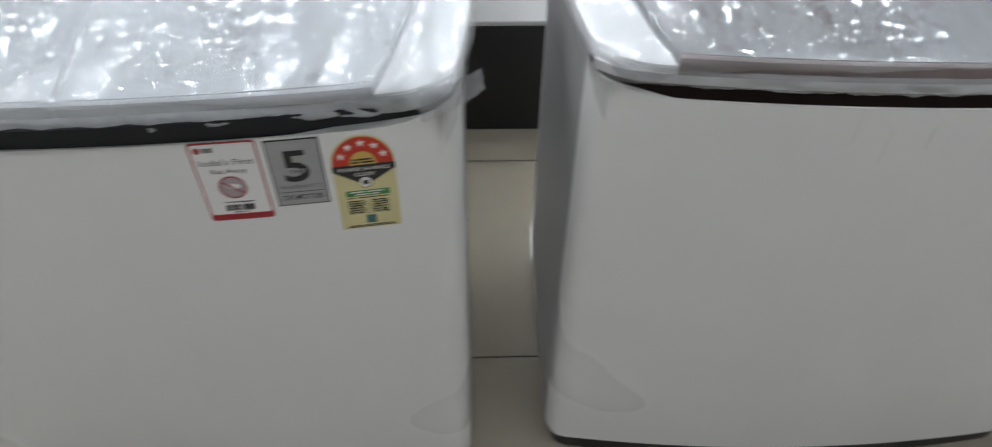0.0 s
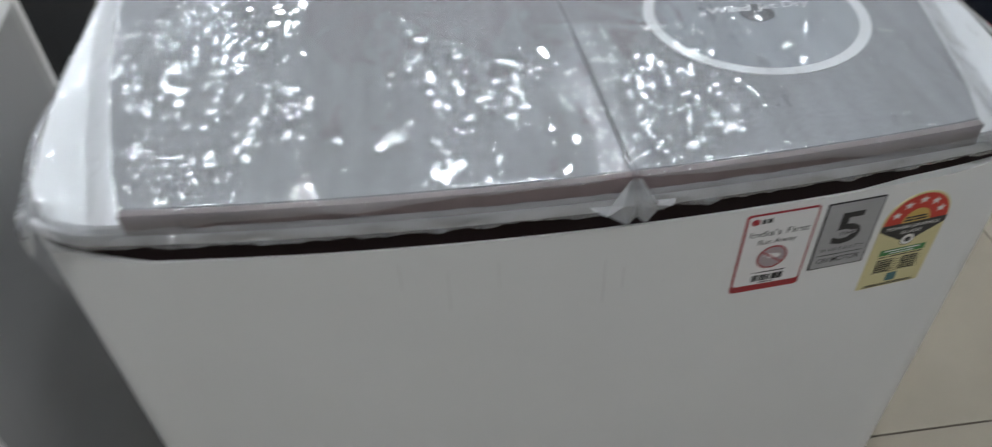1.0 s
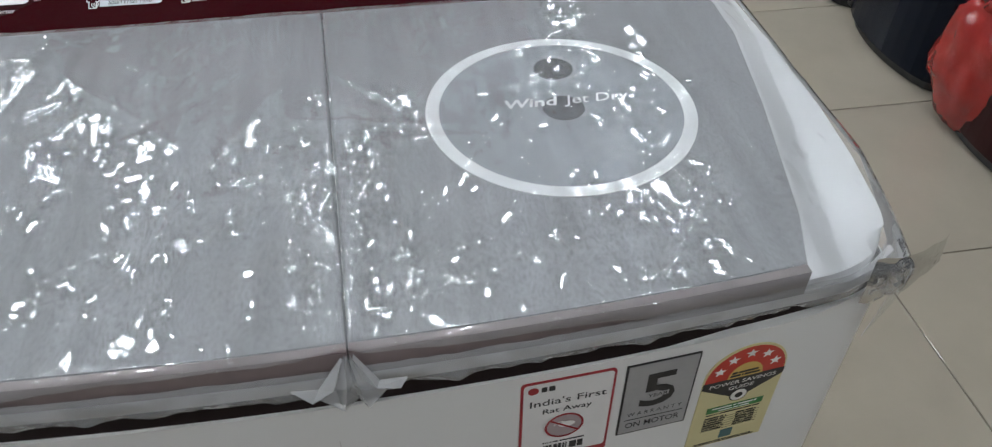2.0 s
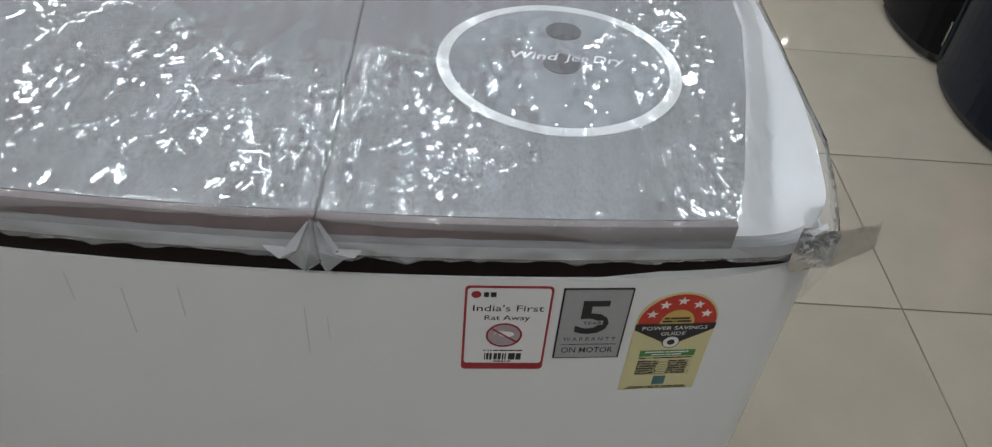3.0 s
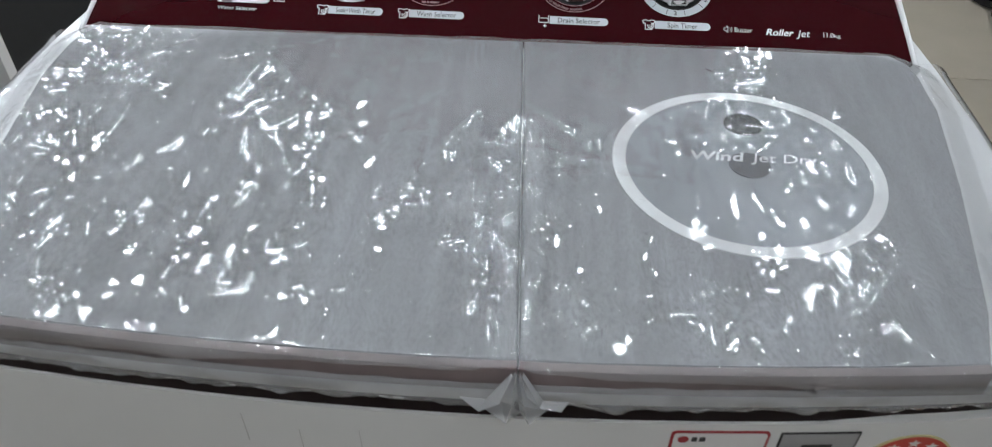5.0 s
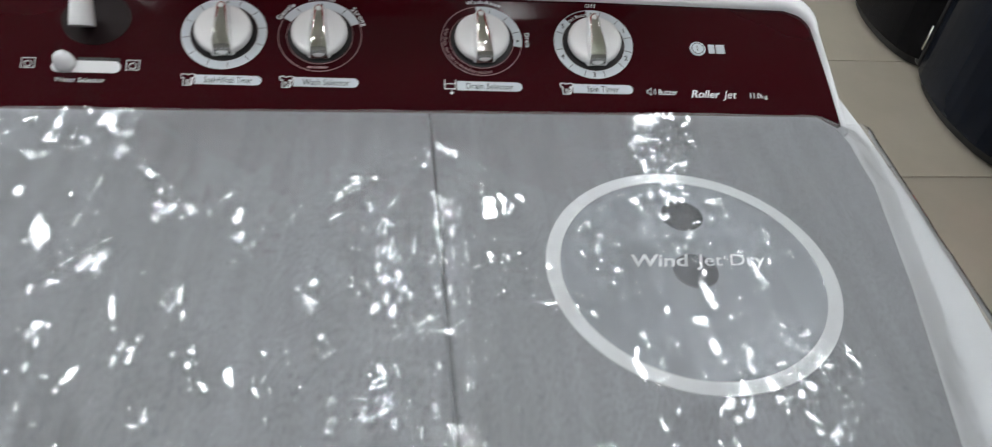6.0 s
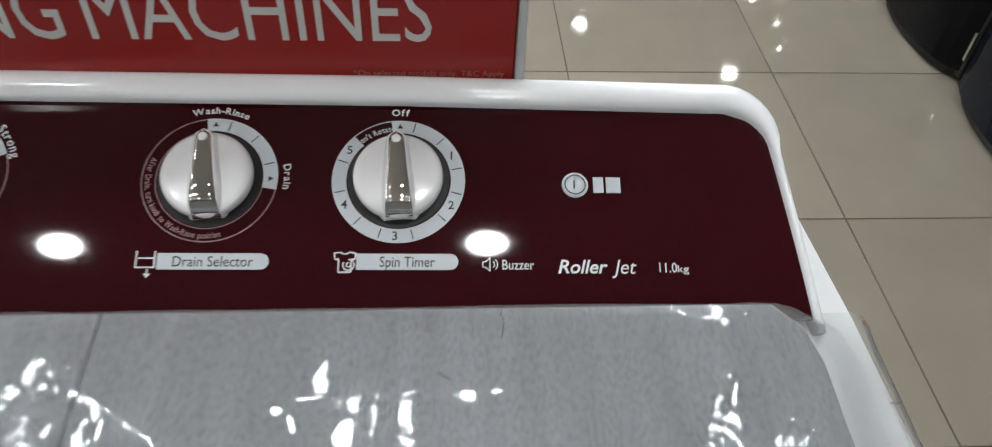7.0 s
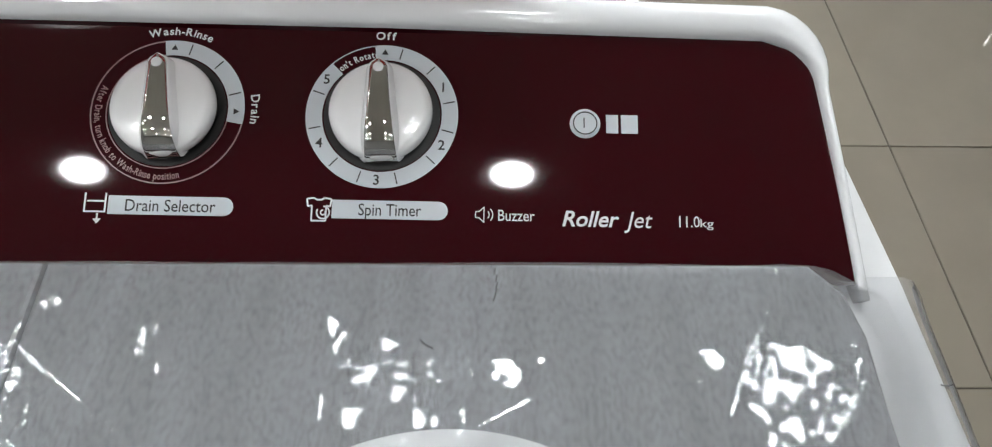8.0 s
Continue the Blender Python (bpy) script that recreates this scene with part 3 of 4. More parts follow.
def stickers(w, tall=1.0):
    """Three paper labels on the bowed front. In each the face lies along x and y, and z comes out."""
    def face(x, z):
        yaw = math.atan(2 * 0.022 * x / 0.3675 ** 2)
        return Matrix.Translation((x, bow(x) - 0.0005, z)) @ Matrix.Rotation(yaw, 4, "Z") @ Matrix.Rotation(radians(90), 4, "X") @ Matrix.Diagonal((1, tall, 1, 1))

    def card(hw, hh, r, t):
        pts = []
        for cx, cy, a0 in ((hw - r, -hh + r, -90), (hw - r, hh - r, 0), (-hw + r, hh - r, 90), (-hw + r, -hh + r, 180)):
            for i in range(5):
                a = radians(a0 + 90 * i / 4)
                pts.append((cx + r * math.cos(a), cy + r * math.sin(a)))
        return prism(pts, -0.0008, t)

    def layer(name, bm, material, parent, f, h):
        return part(name, moved(bm, f @ Matrix.Translation((0, 0, h))), material, parent)

    # white label with a red border
    f = face(0.2000, 0.8375)
    s = part("paper_label", moved(card(0.0355, 0.0525, 0.004, 0.0002), f), STR, w, "white paper label with a red border")
    layer("label_face", moved(card(0.0335, 0.0470, 0.003, 0.0), pose(0, 0.0035, 0)), STW, s, f, 0.0005)
    layer("emblem", moved(lathe([(0.0040, 0), (0.0040, 0.0002)], 20), pose(-0.0265, 0.0435, 0)), STR, s, f, 0.0006)
    layer("emblem_bars", joined([box(-0.0205, -0.0165, 0.0408, 0.0462, 0, .0002), box(-0.0150, -0.0105, 0.0408, 0.0462, 0, .0002)]), PRINTK, s, f, 0.0006)
    layer("writing", fitted("India's First", -0.0285, 0.0295, 0.0275, 0.0075, 0.004), PRINTK, s, f, 0.0007)
    layer("writing", fitted("Rat Away", -0.0185, 0.0190, 0.0160, 0.0060, 0.006), PRINTK, s, f, 0.0007)
    ring = joined([arc_band(0.0135, 0.0152, 0, 360, 0.0002, 32), moved(box(-0.0140, 0.0140, -0.0008, 0.0008, 0, 0.0002), pose(0, 0, 0.00015, 0, 0, -38))])
    layer("ban_disc", moved(lathe([(0.0138, 0), (0.0138, 0.0001)], 28), pose(-0.001, -0.0060, 0)), mat("sticker_mauve", (0.36, 0.30, 0.31), 0.4), s, f, 0.0005)
    blob = moved(lathe([(1, 0), (1, 0.0001)], 20), Matrix.Translation((0.001, -0.0050, 0)) @ Matrix.Diagonal((0.0065, 0.0035, 1, 1)))
    tail = moved(arc_band(0.0055, 0.0063, -70, 60, 0.0001, 10), pose(-0.0035, -0.0070, 0))
    layer("ban_picture", joined([blob, tail]), STW, s, f, 0.0007)
    layer("ban_ring", moved(ring, pose(-0.001, -0.0060, 0)), STR, s, f, 0.0009)
    layer("bar_code", bars(-0.0165, 0.0165, -0.0345, 0.0085, 17, 0.0008, 3), PRINTK, s, f, 0.0006)
    layer("small_print", joined([bars(-0.0170, 0.0170, -0.0265, 0.0013, 6, 0.0008, 4), bars(-0.0080, 0.0080, -0.0410, 0.0013, 3, 0.0008, 5)]), PRINTK, s, f, 0.0006)

    # silver label with a black border
    f = face(0.2720, 0.8440)
    s = part("silver_label", moved(card(0.0290, 0.0440, 0.0008, 0.0002), f), PRINTK, w, "silver warranty label with a black border")
    layer("label_face", card(0.0275, 0.0425, 0.0006, 0.0), STG, s, f, 0.0005)
    layer("writing", fitted("5", -0.0145, 0.0135, 0.0100, 0.0400, 0.016), PRINTK, s, f, 0.0006)
    layer("label_face", box(-0.0095, 0.0085, 0.0005, 0.0058, 0, 0.0001), STG, s, f, 0.0008)
    layer("writing", fitted("YEAR", -0.0085, 0.0078, 0.0030, 0.0042, 0.006), PRINTK, s, f, 0.0010)
    layer("writing", fitted("W A R R A N T Y", -0.0225, 0.0225, -0.0180, 0.0048, 0.002), PRINTK, s, f, 0.0006)
    layer("rule", box(-0.0240, 0.0240, -0.0252, -0.0246, 0, 0.0002), PRINTK, s, f, 0.0006)
    layer("writing", fitted("ON MOTOR", -0.0225, 0.0225, -0.0325, 0.0070, 0.008), PRINTK, s, f, 0.0006)

    # pale yellow label with a round red top
    f = face(0.3440, 0.8170)
    R = 0.0350
    pts = [(-R, -0.0650), (R, -0.0650), (R, 0.0300)]
    for i in range(1, 16):
        a = math.pi * i / 16
        pts.append((R * math.cos(a), 0.0300 + R * math.sin(a)))
    pts.append((-R, 0.0300))
    s = part("energy_label", moved(prism(pts, -0.0008, 0.0002), f), STY, w, "pale yellow power guide label with a red domed top")
    dome = [(R * 0.97 * math.cos(math.pi * i / 20), 0.0270 + (R + .001) * math.sin(math.pi * i / 20)) for i in range(21)]
    layer("red_dome", prism(dome, 0, 0.0001), STRB, s, f, 0.0004)
    layer("rising_sun", prism([(0.0150 * math.cos(math.pi * i / 14), 0.0270 + 0.0175 * math.sin(math.pi * i / 14)) for i in range(15)], 0, 0.0001), STO, s, f, 0.0007)
    layer("sun_print", joined([bars(-0.0120, 0.0120, 0.0340, 0.0022, 3, 0.001, 8), bars(-0.0130, 0.0130, 0.0303, 0.0022, 3, 0.001, 9)]), PRINTK, s, f, 0.0009)
    stars = []
    for a in (-66, -34, 0, 34, 66):
        star = [((0.0052 if k % 2 == 0 else 0.0022) * math.sin(math.pi * k / 5), (0.0052 if k % 2 == 0 else 0.0022) * math.cos(math.pi * k / 5)) for k in range(10)]
        stars.append(moved(prism(star[::-1], 0, 0.0002), pose(0.0255 * math.sin(radians(a)), 0.0285 + 0.0265 * math.cos(radians(a)), 0)))
    for st in stars:
        layer("star", st, STW, s, f, 0.0006)
    chev = [(-R, 0.0270), (-R, 0.0195), (0, -0.0020), (R, 0.0195), (R, 0.0270)]
    layer("black_chevron", prism(chev, 0, 0.0001), PRINTK, s, f, 0.0005)
    layer("writing", fitted("POWER SAVINGS", -0.0285, 0.0285, 0.0215, 0.0045, 0.006), STW, s, f, 0.0008)
    layer("writing", fitted("GUIDE", -0.0110, 0.0110, 0.0142, 0.0045, 0.006), STW, s, f, 0.0008)
    layer("seal", moved(lathe([(0.0080, 0), (0.0080, 0.0001)], 24), pose(0, 0.0030, 0)), PRINTK, s, f, 0.0007)
    layer("seal", moved(lathe([(0.0070, 0), (0.0070, 0.0001)], 24), pose(0, 0.0030, 0)), STW, s, f, 0.0009)
    layer("seal_mark", moved(lathe([(0.0035, 0), (0.0035, 0.0001)], 12), pose(0, 0.0030, 0)), PRINTK, s, f, 0.0011)
    layer("green_bar", box(-0.0245, 0.0255, -0.0165, -0.0085, 0, 0.0001), STGR, s, f, 0.0005)
    layer("green_print", joined([bars(-0.0200, 0.0200, -0.0105, 0.0016, 5, 0.001, 11), bars(-0.0140, 0.0140, -0.0140, 0.0014, 4, 0.001, 12)]), STW, s, f, 0.0008)
    rows = [bars(-0.0240, 0.0250, -0.0190, 0.0012, 8, 0.001, 13)]
    for k in range(6):
        y = -0.0235 - 0.0034 * k
        rows += [bars(-0.0240, -0.0040, y, 0.0014, 3, 0.0012, 20 + k), bars(0.0040, 0.0230, y, 0.0014, 3, 0.0012, 40 + k), box(-0.0245, 0.0255, y - 0.0019, y - 0.0016, 0, 0.0001)]
    layer("table_print", joined(rows), PRINTK, s, f, 0.0005)
    layer("teal_block", box(-0.0055, 0.0060, -0.0575, -0.0455, 0, 0.0001), CODE, s, f, 0.0005)
    layer("small_print", joined([bars(-0.0270, 0.0270, -0.0605, 0.0010, 9, 0.0008, 60), bars(-0.0290, 0.0290, -0.0625, 0.0010, 9, 0.0008, 61)]), PRINTK, s, f, 0.0005)


def knob(w, u, kind, lean):
    """A dial print with its white knob and chrome pointer."""
    def lay(name, bm, material, h, parent=None, label="", smooth=False):
        return part(name, on(bm, u, DIAL_V, h), material, parent or w, label, smooth)
    R0, R1 = 0.0310, 0.0395
    if kind == "spin":
        d = lay("dial_print", arc_band(R0, R1, -8, 316, 0.0003, 60), PRINTG, 0.0002, label="pale grey printed dial ring")
        lay("dial_edge", arc_band(R1 - 0.0005, R1, 316, 352, 0.0003, 10), PRINTG, 0.0002, d)
        lay("dial_writing", arc_text("Don't Rotate", 0.0325, -27, 0.0052, 0.0001, squeeze=0.75), PRINTW, 0.0004, d)
        for n, a in zip("12345", (63, 117, 182, 243, 303)):
            g = glyphs(n, 0.0075, 0.0001, 0, 0.0)
            lay("numeral", moved(g, Matrix.Translation((0.0352 * math.sin(radians(a)) - 0.002, 0.0352 * math.cos(radians(a)) - 0.0026, 0))), PRINTK, 0.0008, d)
        ticks = (14, 44, 78, 104, 133, 166, 197, 222, 257, 289)
        lay("dial_writing", arc_text("Off", 0.0430, 0, 0.0064, 0.00012), PRINTW, 0.0003, d)
    elif kind == "drain":
        d = lay("dial_print", arc_band(R0, R1, -8, 100, 0.0003, 30), PRINTG, 0.0002, label="pale grey printed dial sector")
        lay("dial_edge", joined([arc_band(R1 - 0.0006, R1, 100, 352, 0.0003, 40), arc_band(R0, R0 + 0.0005, 100, 352, 0.0003, 40)]), PRINTP, 0.0002, d)
        lay("dial_writing", arc_text("After Drain, turn knob to Wash-Rinse position", 0.0372, 228, 0.0052, 0.00008, True, 0.72), PRINTP, 0.0003, d)
        lay("dial_writing", arc_text("Wash-Rinse", 0.0430, 3, 0.0062, 0.00012), PRINTW, 0.0003, d)
        lay("dial_writing", arc_text("Drain", 0.0430, 88, 0.0064, 0.00012), PRINTW, 0.0003, d)
        ticks = (14, 43, 74)
    elif kind == "wash":
        d = lay("dial_print", joined([arc_band(R0, R1, -62, -34, 0.0003, 8), arc_band(R0, R1, -34, 34, 0.0003, 20), arc_band(R0, R1, 34, 68, 0.0003, 8)]), PRINTG, 0.0002, label="pale grey printed dial sector")
        lay("dial_edge", joined([arc_band(R1 - 0.0006, R1, 68, 298, 0.0003, 40), arc_band(R0, R0 + 0.0005, 68, 298, 0.0003, 40)]), PRINTP, 0.0002, d)
        lay("dial_writing", arc_text("Normal", 0.0412, 0, 0.0075, 0.00012), PRINTW, 0.0003, d)
        lay("dial_writing", arc_text("Gentle", 0.0412, -52, 0.0075, 0.00012), PRINTW, 0.0003, d)
        lay("dial_writing", arc_text("Strong", 0.0412, 58, 0.0075, 0.00012), PRINTW, 0.0003, d)
        lay("dial_writing", bars(-0.010, 0.010, -0.0350, 0.0022, 4, 0.001, 70), PRINTP, 0.0003, d)
        ticks = (-38, 38)
    else:
        d = lay("dial_print", arc_band(R0, R1, 0, 360, 0.0003, 60), PRINTG, 0.0002, label="pale grey printed dial ring")
        lay("dial_writing", arc_text("Off", 0.0430, 0, 0.0064, 0.00012), PRINTW, 0.0003, d)
        ticks = (20, 50, 80, 110, 140, 170, 200, 230, 260, 290, 320)
    for a in ticks:
        lay("tick_mark", moved(box(-0.0003, 0.0003, R0 + 0.0012, R1 - 0.0012, 0, 0.0002), Matrix.Rotation(-radians(a), 4, "Z")), PRINTK, 0.0006, d)
    tri = [(-0.0017, 0.0), (0.0017, 0.0), (0.0, 0.0030)]
    marks = [moved(prism(tri, 0, 0.0002), pose(0, 0.0340, 0))]
    if kind == "drain":
        marks.append(moved(prism(tri, 0, 0.0002), Matrix.Rotation(-radians(90), 4, "Z") @ Matrix.Translation((0, 0.0340, 0))))
    lay("arrow_mark", joined(marks), PRINTK, 0.0006, d)
    k = lay("knob", lathe([(0.0245, 0.0020), (0.0262, 0.0028), (0.0266, 0.0046), (0.0262, 0.0080), (0.0250, 0.0096), (0.0220, 0.0102), (0.010, 0.0104), (0.001, 0.0104)], 56), KNOBW, 0.0002, label="round white knob with a chrome pointer", smooth=True)
    lay("knob_recess", lathe([(0.0302, 0.0), (0.0302, 0.0004)], 48), BLACK, 0.0001, k)
    # grip with a tapering, sloped chrome face
    t = Matrix.Rotation(radians(lean), 4, "Z")
    def ridge(w0, w1, flare, z_top, y_top, y_low, z_end, thick=1.0):
        """A tapering bar, round at the tip, that runs level and then rolls down over the knob's edge."""
        n = 26
        stations = []
        for i in range(n + 1):
            q = i / n
            y = y_top + (y_low - y_top) * q
            half = (w0 + (w1 - w0) * q ** 1.3) * (math.sqrt(max(0.02, 1 - (1 - q / 0.09) ** 2)) if q < 0.09 else 1.0)
            k = max(0.0, (q - 0.62) / 0.38)
            z = z_end + (z_top - z_end) * math.sqrt(max(0.0, 1 - k ** 2.4)) - 0.0010 * (1 - q) ** 3
            stations.append((half, y, z, 1 + (flare - 1) * (1 - k) ** 0.5))
        bm = bmesh.new()
        cross = [(-1.0, None), (-1.0, -0.0011), (-0.86, -0.0003), (-0.45, 0.0), (0.0, 0.0001), (0.45, 0.0), (0.86, -0.0003), (1.0, -0.0011), (1.0, None)]
        rows = [[bm.verts.new((h * q * (fl if dz is None else 1), y, max(0.002, z - thick) if dz is None else max(0.0025, z + dz))) for q, dz in cross] for h, y, z, fl in stations]
        for a, b in zip(rows, rows[1:]):
            for j in range(9):
                bm.faces.new((a[j], a[(j + 1) % 9], b[(j + 1) % 9], b[j]))
        bm.faces.new(rows[0])
        bm.faces.new(rows[-1][::-1])
        return moved(bm, t)
    lay("knob_grip", ridge(0.0054, 0.0092, 1.7, 0.0164, 0.0252, -0.0262, 0.003), KNOBW, 0.0002, k, smooth=True).data.set_sharp_from_angle(angle=radians(48))
    lay("chrome_pointer", ridge(0.0044, 0.0082, 1.0, 0.0174, 0.0244, -0.0270, 0.003, 0.0022), CHROME, 0.0002, k, "mirror chrome pointer face", smooth=True).data.set_sharp_from_angle(angle=radians(48))
    lay("pointer_spot", moved(lathe([(0.0028, 0), (0.0025, 0.0006), (0.001, 0.0008)], 20), t @ Matrix.Translation((0, 0.0196, 0.0167))), KNOBW, 0.0002, k)


def console_details(w):
    for u, kind, lean in ((-0.1545, "soak", 4), (-0.0655, "wash", 2), (0.0895, "drain", 5), (0.2000, "spin", 3)):
        knob(w, u, kind, lean)
    for (a, b), words in (((-0.1765, -0.1165), "Soak+Wash Timer"), ((-0.0875, -0.0275), "Wash Selector"), ((0.0650, 0.1275), "Drain Selector"), ((0.1770, 0.2355), "Spin Timer")):
        p = part("name_plate", on(pill(a, b, ROW_V, 0.0095, 0.0003), 0, 0, 0.0002), PRINTG, w, "pale grey printed name plate")
        mid, half = (a + b) / 2, (b - a) * (0.36 if words != "Spin Timer" else 0.27)
        part("plate_writing", on(fitted(words, mid - half, mid + half, ROW_V, 0.0062, 0.003), 0, 0, 0.0007), PRINTK, p)
        # small outline picture beside the plate
        x = a - 0.0065
        if words == "Drain Selector":
            ic = [box(x - .0055, x - .0047, ROW_V - .004, ROW_V + .006, 0, .0002), box(x + .0047, x + .0055, ROW_V - .004, ROW_V + .006, 0, .0002), box(x - .0047, x + .0047, ROW_V - .004, ROW_V - .0032, 0, .0002),
                  box(x - .004, x + .0047, ROW_V + .0014, ROW_V + .0022, 0, .0002), box(x + .0012, x + .0020, ROW_V - .0085, ROW_V - .0045, 0, .0002), moved(prism([(-.002, 0), (0, -.0026), (.002, 0)], 0, .0002), pose(x + .0016, ROW_V - .0072, 0))]
        else:
            shirt = [(-.0062, .005), (-.0026, .0056), (-.0012, .0046), (.0012, .0046), (.0026, .0056), (.0062, .005), (.0056, .0012), (.0036, .0016), (.0036, -.0062), (-.0036, -.0062), (-.0036, .0016), (-.0056, .0012)]
            ic = []
            for p0, p1 in zip(shirt, shirt[1:] + shirt[:1]):
                d = Vector(p1) - Vector(p0)
                ic.append(moved(box(0, d.length, -.0004, .0004, 0, .0002), pose(x + p0[0], ROW_V + p0[1], 0) @ Matrix.Rotation(math.atan2(d.y, d.x), 4, "Z")))
            ic += [moved(arc_band(.0028, .0036, 0, 300, .0002, 16), pose(x + .0022, ROW_V - .002, .0003)), moved(arc_band(.0009, .0016, 60, 360, .0002, 12), pose(x + .0022, ROW_V - .002, .0003))]
        part("plate_icon", on(joined(ic), 0, 0, 0.0003), PRINTW, w)
    # buzzer mark, maker's emblem and writing
    r = 0.0243
    hornpts = [(-.0044, -.0016), (-.0026, -.0016), (-.0002, -.0040), (-.0002, .0040), (-.0026, .0016), (-.0044, .0016)]
    horn = []
    for p0, p1 in zip(hornpts, hornpts[1:] + hornpts[:1]):
        d = Vector(p1) - Vector(p0)
        horn.append(moved(box(0, d.length, -.00025, .00025, 0, .0002), pose(p0[0], p0[1], 0) @ Matrix.Rotation(math.atan2(d.y, d.x), 4, "Z")))
    horn += [arc_band(.0022, .0027, 45, 135, .0002, 8), arc_band(.0040, .0045, 45, 135, .0002, 8)]
    part("buzzer_icon", on(joined(horn), 0.2540, r, 0.0003), PRINTW, w)
    part("panel_writing", on(fitted("Buzzer", 0.2610, 0.2795, r, 0.0058, 0.004), 0, 0, 0.0003), PRINTW, w)
    part("panel_writing", on(fitted("Roller", 0.2935, 0.3225, r - .001, 0.0080, 0.016, 0.25), 0, 0, 0.0003), PRINTW, w)
    part("panel_writing", on(fitted("Jet", 0.3250, 0.3395, r - .001, 0.0085, 0.0, 0.25), 0, 0, 0.0003), PRINTW, w)
    part("panel_writing", on(fitted("11.0", 0.3530, 0.3635, r - .0015, 0.0058, 0.004), 0, 0, 0.0003), PRINTW, w)
    part("panel_writing", on(fitted("kg", 0.3638, 0.3705, r - .0022, 0.0042, 0.004), 0, 0, 0.0003), PRINTW, w)
    v = 0.0740
    em = part("emblem", on(lathe([(0.0080, 0), (0.0080, 0.0006), (0.0074, 0.0010)], 36), 0.3055, v, 0.0), PRINTG, w, "round pale emblem")
    part("emblem_mark", on(joined([arc_band(.0058, .0064, 0, 360, .0002, 24), box(-.0009, -.0003, -.0026, .0028, 0, .0002)]), 0.3055, v, 0.0012), PRINTK, em)
    for x0, x1 in ((.3165, .3227), (.3243, .3330)):
        part("maker_bar", on(box(x0, x1, v - .0050, v + .0050, 0, .0005), 0, 0, 0.0002), PRINTG, w, "plain pale maker's mark")
    # slide switch and spout recess at the far end
    sw = part("slide_switch", on(pill(-0.3045, -0.2435, 0.0360, 0.0120, 0.0006, True), 0, 0, 0.0001), KNOBW, w, "white slide switch in a slot")
    part("switch_slot", on(box(-0.2820, -0.2450, 0.0395, 0.0455, 0, 0.0004), 0, 0, 0.0002), BLACK, sw)
    part("switch_button", on(lathe([(0.0095, 0.0), (0.0090, 0.006), (0.0070, 0.012), (0.0030, 0.0145), (0.0005, 0.015)], 28), -0.2920, 0.0385, 0.0006), KNOBW, sw, smooth=True)
    part("panel_writing", on(fitted("Water Selector", -0.3000, -0.2560, 0.0225, 0.0045, 0.003), 0, 0, 0.0003), PRINTW, w)
    rec = part("spout_recess", on(joined([moved(arc_band(.0285, .0315, 0, 360, .0008, 40), Matrix.Diagonal((1, .92, 1, 1))), moved(lathe([(.0290, 0), (.0290, .0004)], 40), Matrix.Diagonal((1, .92, 1, 1)))]), -0.2720, 0.0880, 0.0001), BAND, w, "dark maroon round water inlet recess")
    tube = moved(lathe([(0.0070, 0.0), (0.0112, 0.0002), (0.0116, 0.0012), (0.0098, 0.0290), (0.0090, 0.0305), (0.0060, 0.0305)], 28), Matrix.Rotation(radians(-62), 4, "X"))
    part("spout", on(tube, -0.2790, 0.0725, 0.0100), KNOBW, rec, "white inlet spout", smooth=True).data.set_sharp_from_angle(angle=radians(40))
    for x in (-0.3250, -0.2330):
        part("panel_icon", on(joined([moved(arc_band(.0028, .0034, 0, 360, .0002, 16), pose(x, .038, 0)), box(x - .006, x + .006, .0435, .0441, 0, .0002), box(x - .006, x - .0054, .034, .0441, 0, .0002), box(x + .0054, x + .006, .034, .0441, 0, .0002), box(x - .006, x + .006, .0334, .0340, 0, .0002)]), 0, 0, 0.0003), PRINTW, w)


def lid_print(w):
    c = (0.2390, 0.2290)
    z = LID_Z + 0.0002
    part("window_print", moved(lathe([(0.1045, 0), (0.1045, 0.0003)], 72), pose(*c, z)), RINGIN, w, "smoky grey round print on the lid")
    part("ring_print", moved(arc_band(0.1035, 0.1148, 0, 360, 0.0005, 96), pose(*c, z)), RINGW, w, "white ring printed on the lid")
    for x, y in ((0.2455, 0.2905), (0.2415, 0.2285)):
        part("lid_spot", moved(lathe([(0.0178, 0), (0.0178, 0.0003)], 36), pose(x, y, z + 0.0006)), DOT, w, "dark round spot")
    part("lid_writing", moved(fitted("Wind", 0.1930, 0.2390, 0.2395, 0.0125, 0.02, 0.2), pose(0, 0, z + 0.0013)), RINGW, w)
    part("lid_writing", moved(fitted("Jet Dry", 0.2430, 0.3010, 0.2395, 0.0125, 0.0, 0.2), pose(0, 0, z + 0.0013)), RINGW, w)


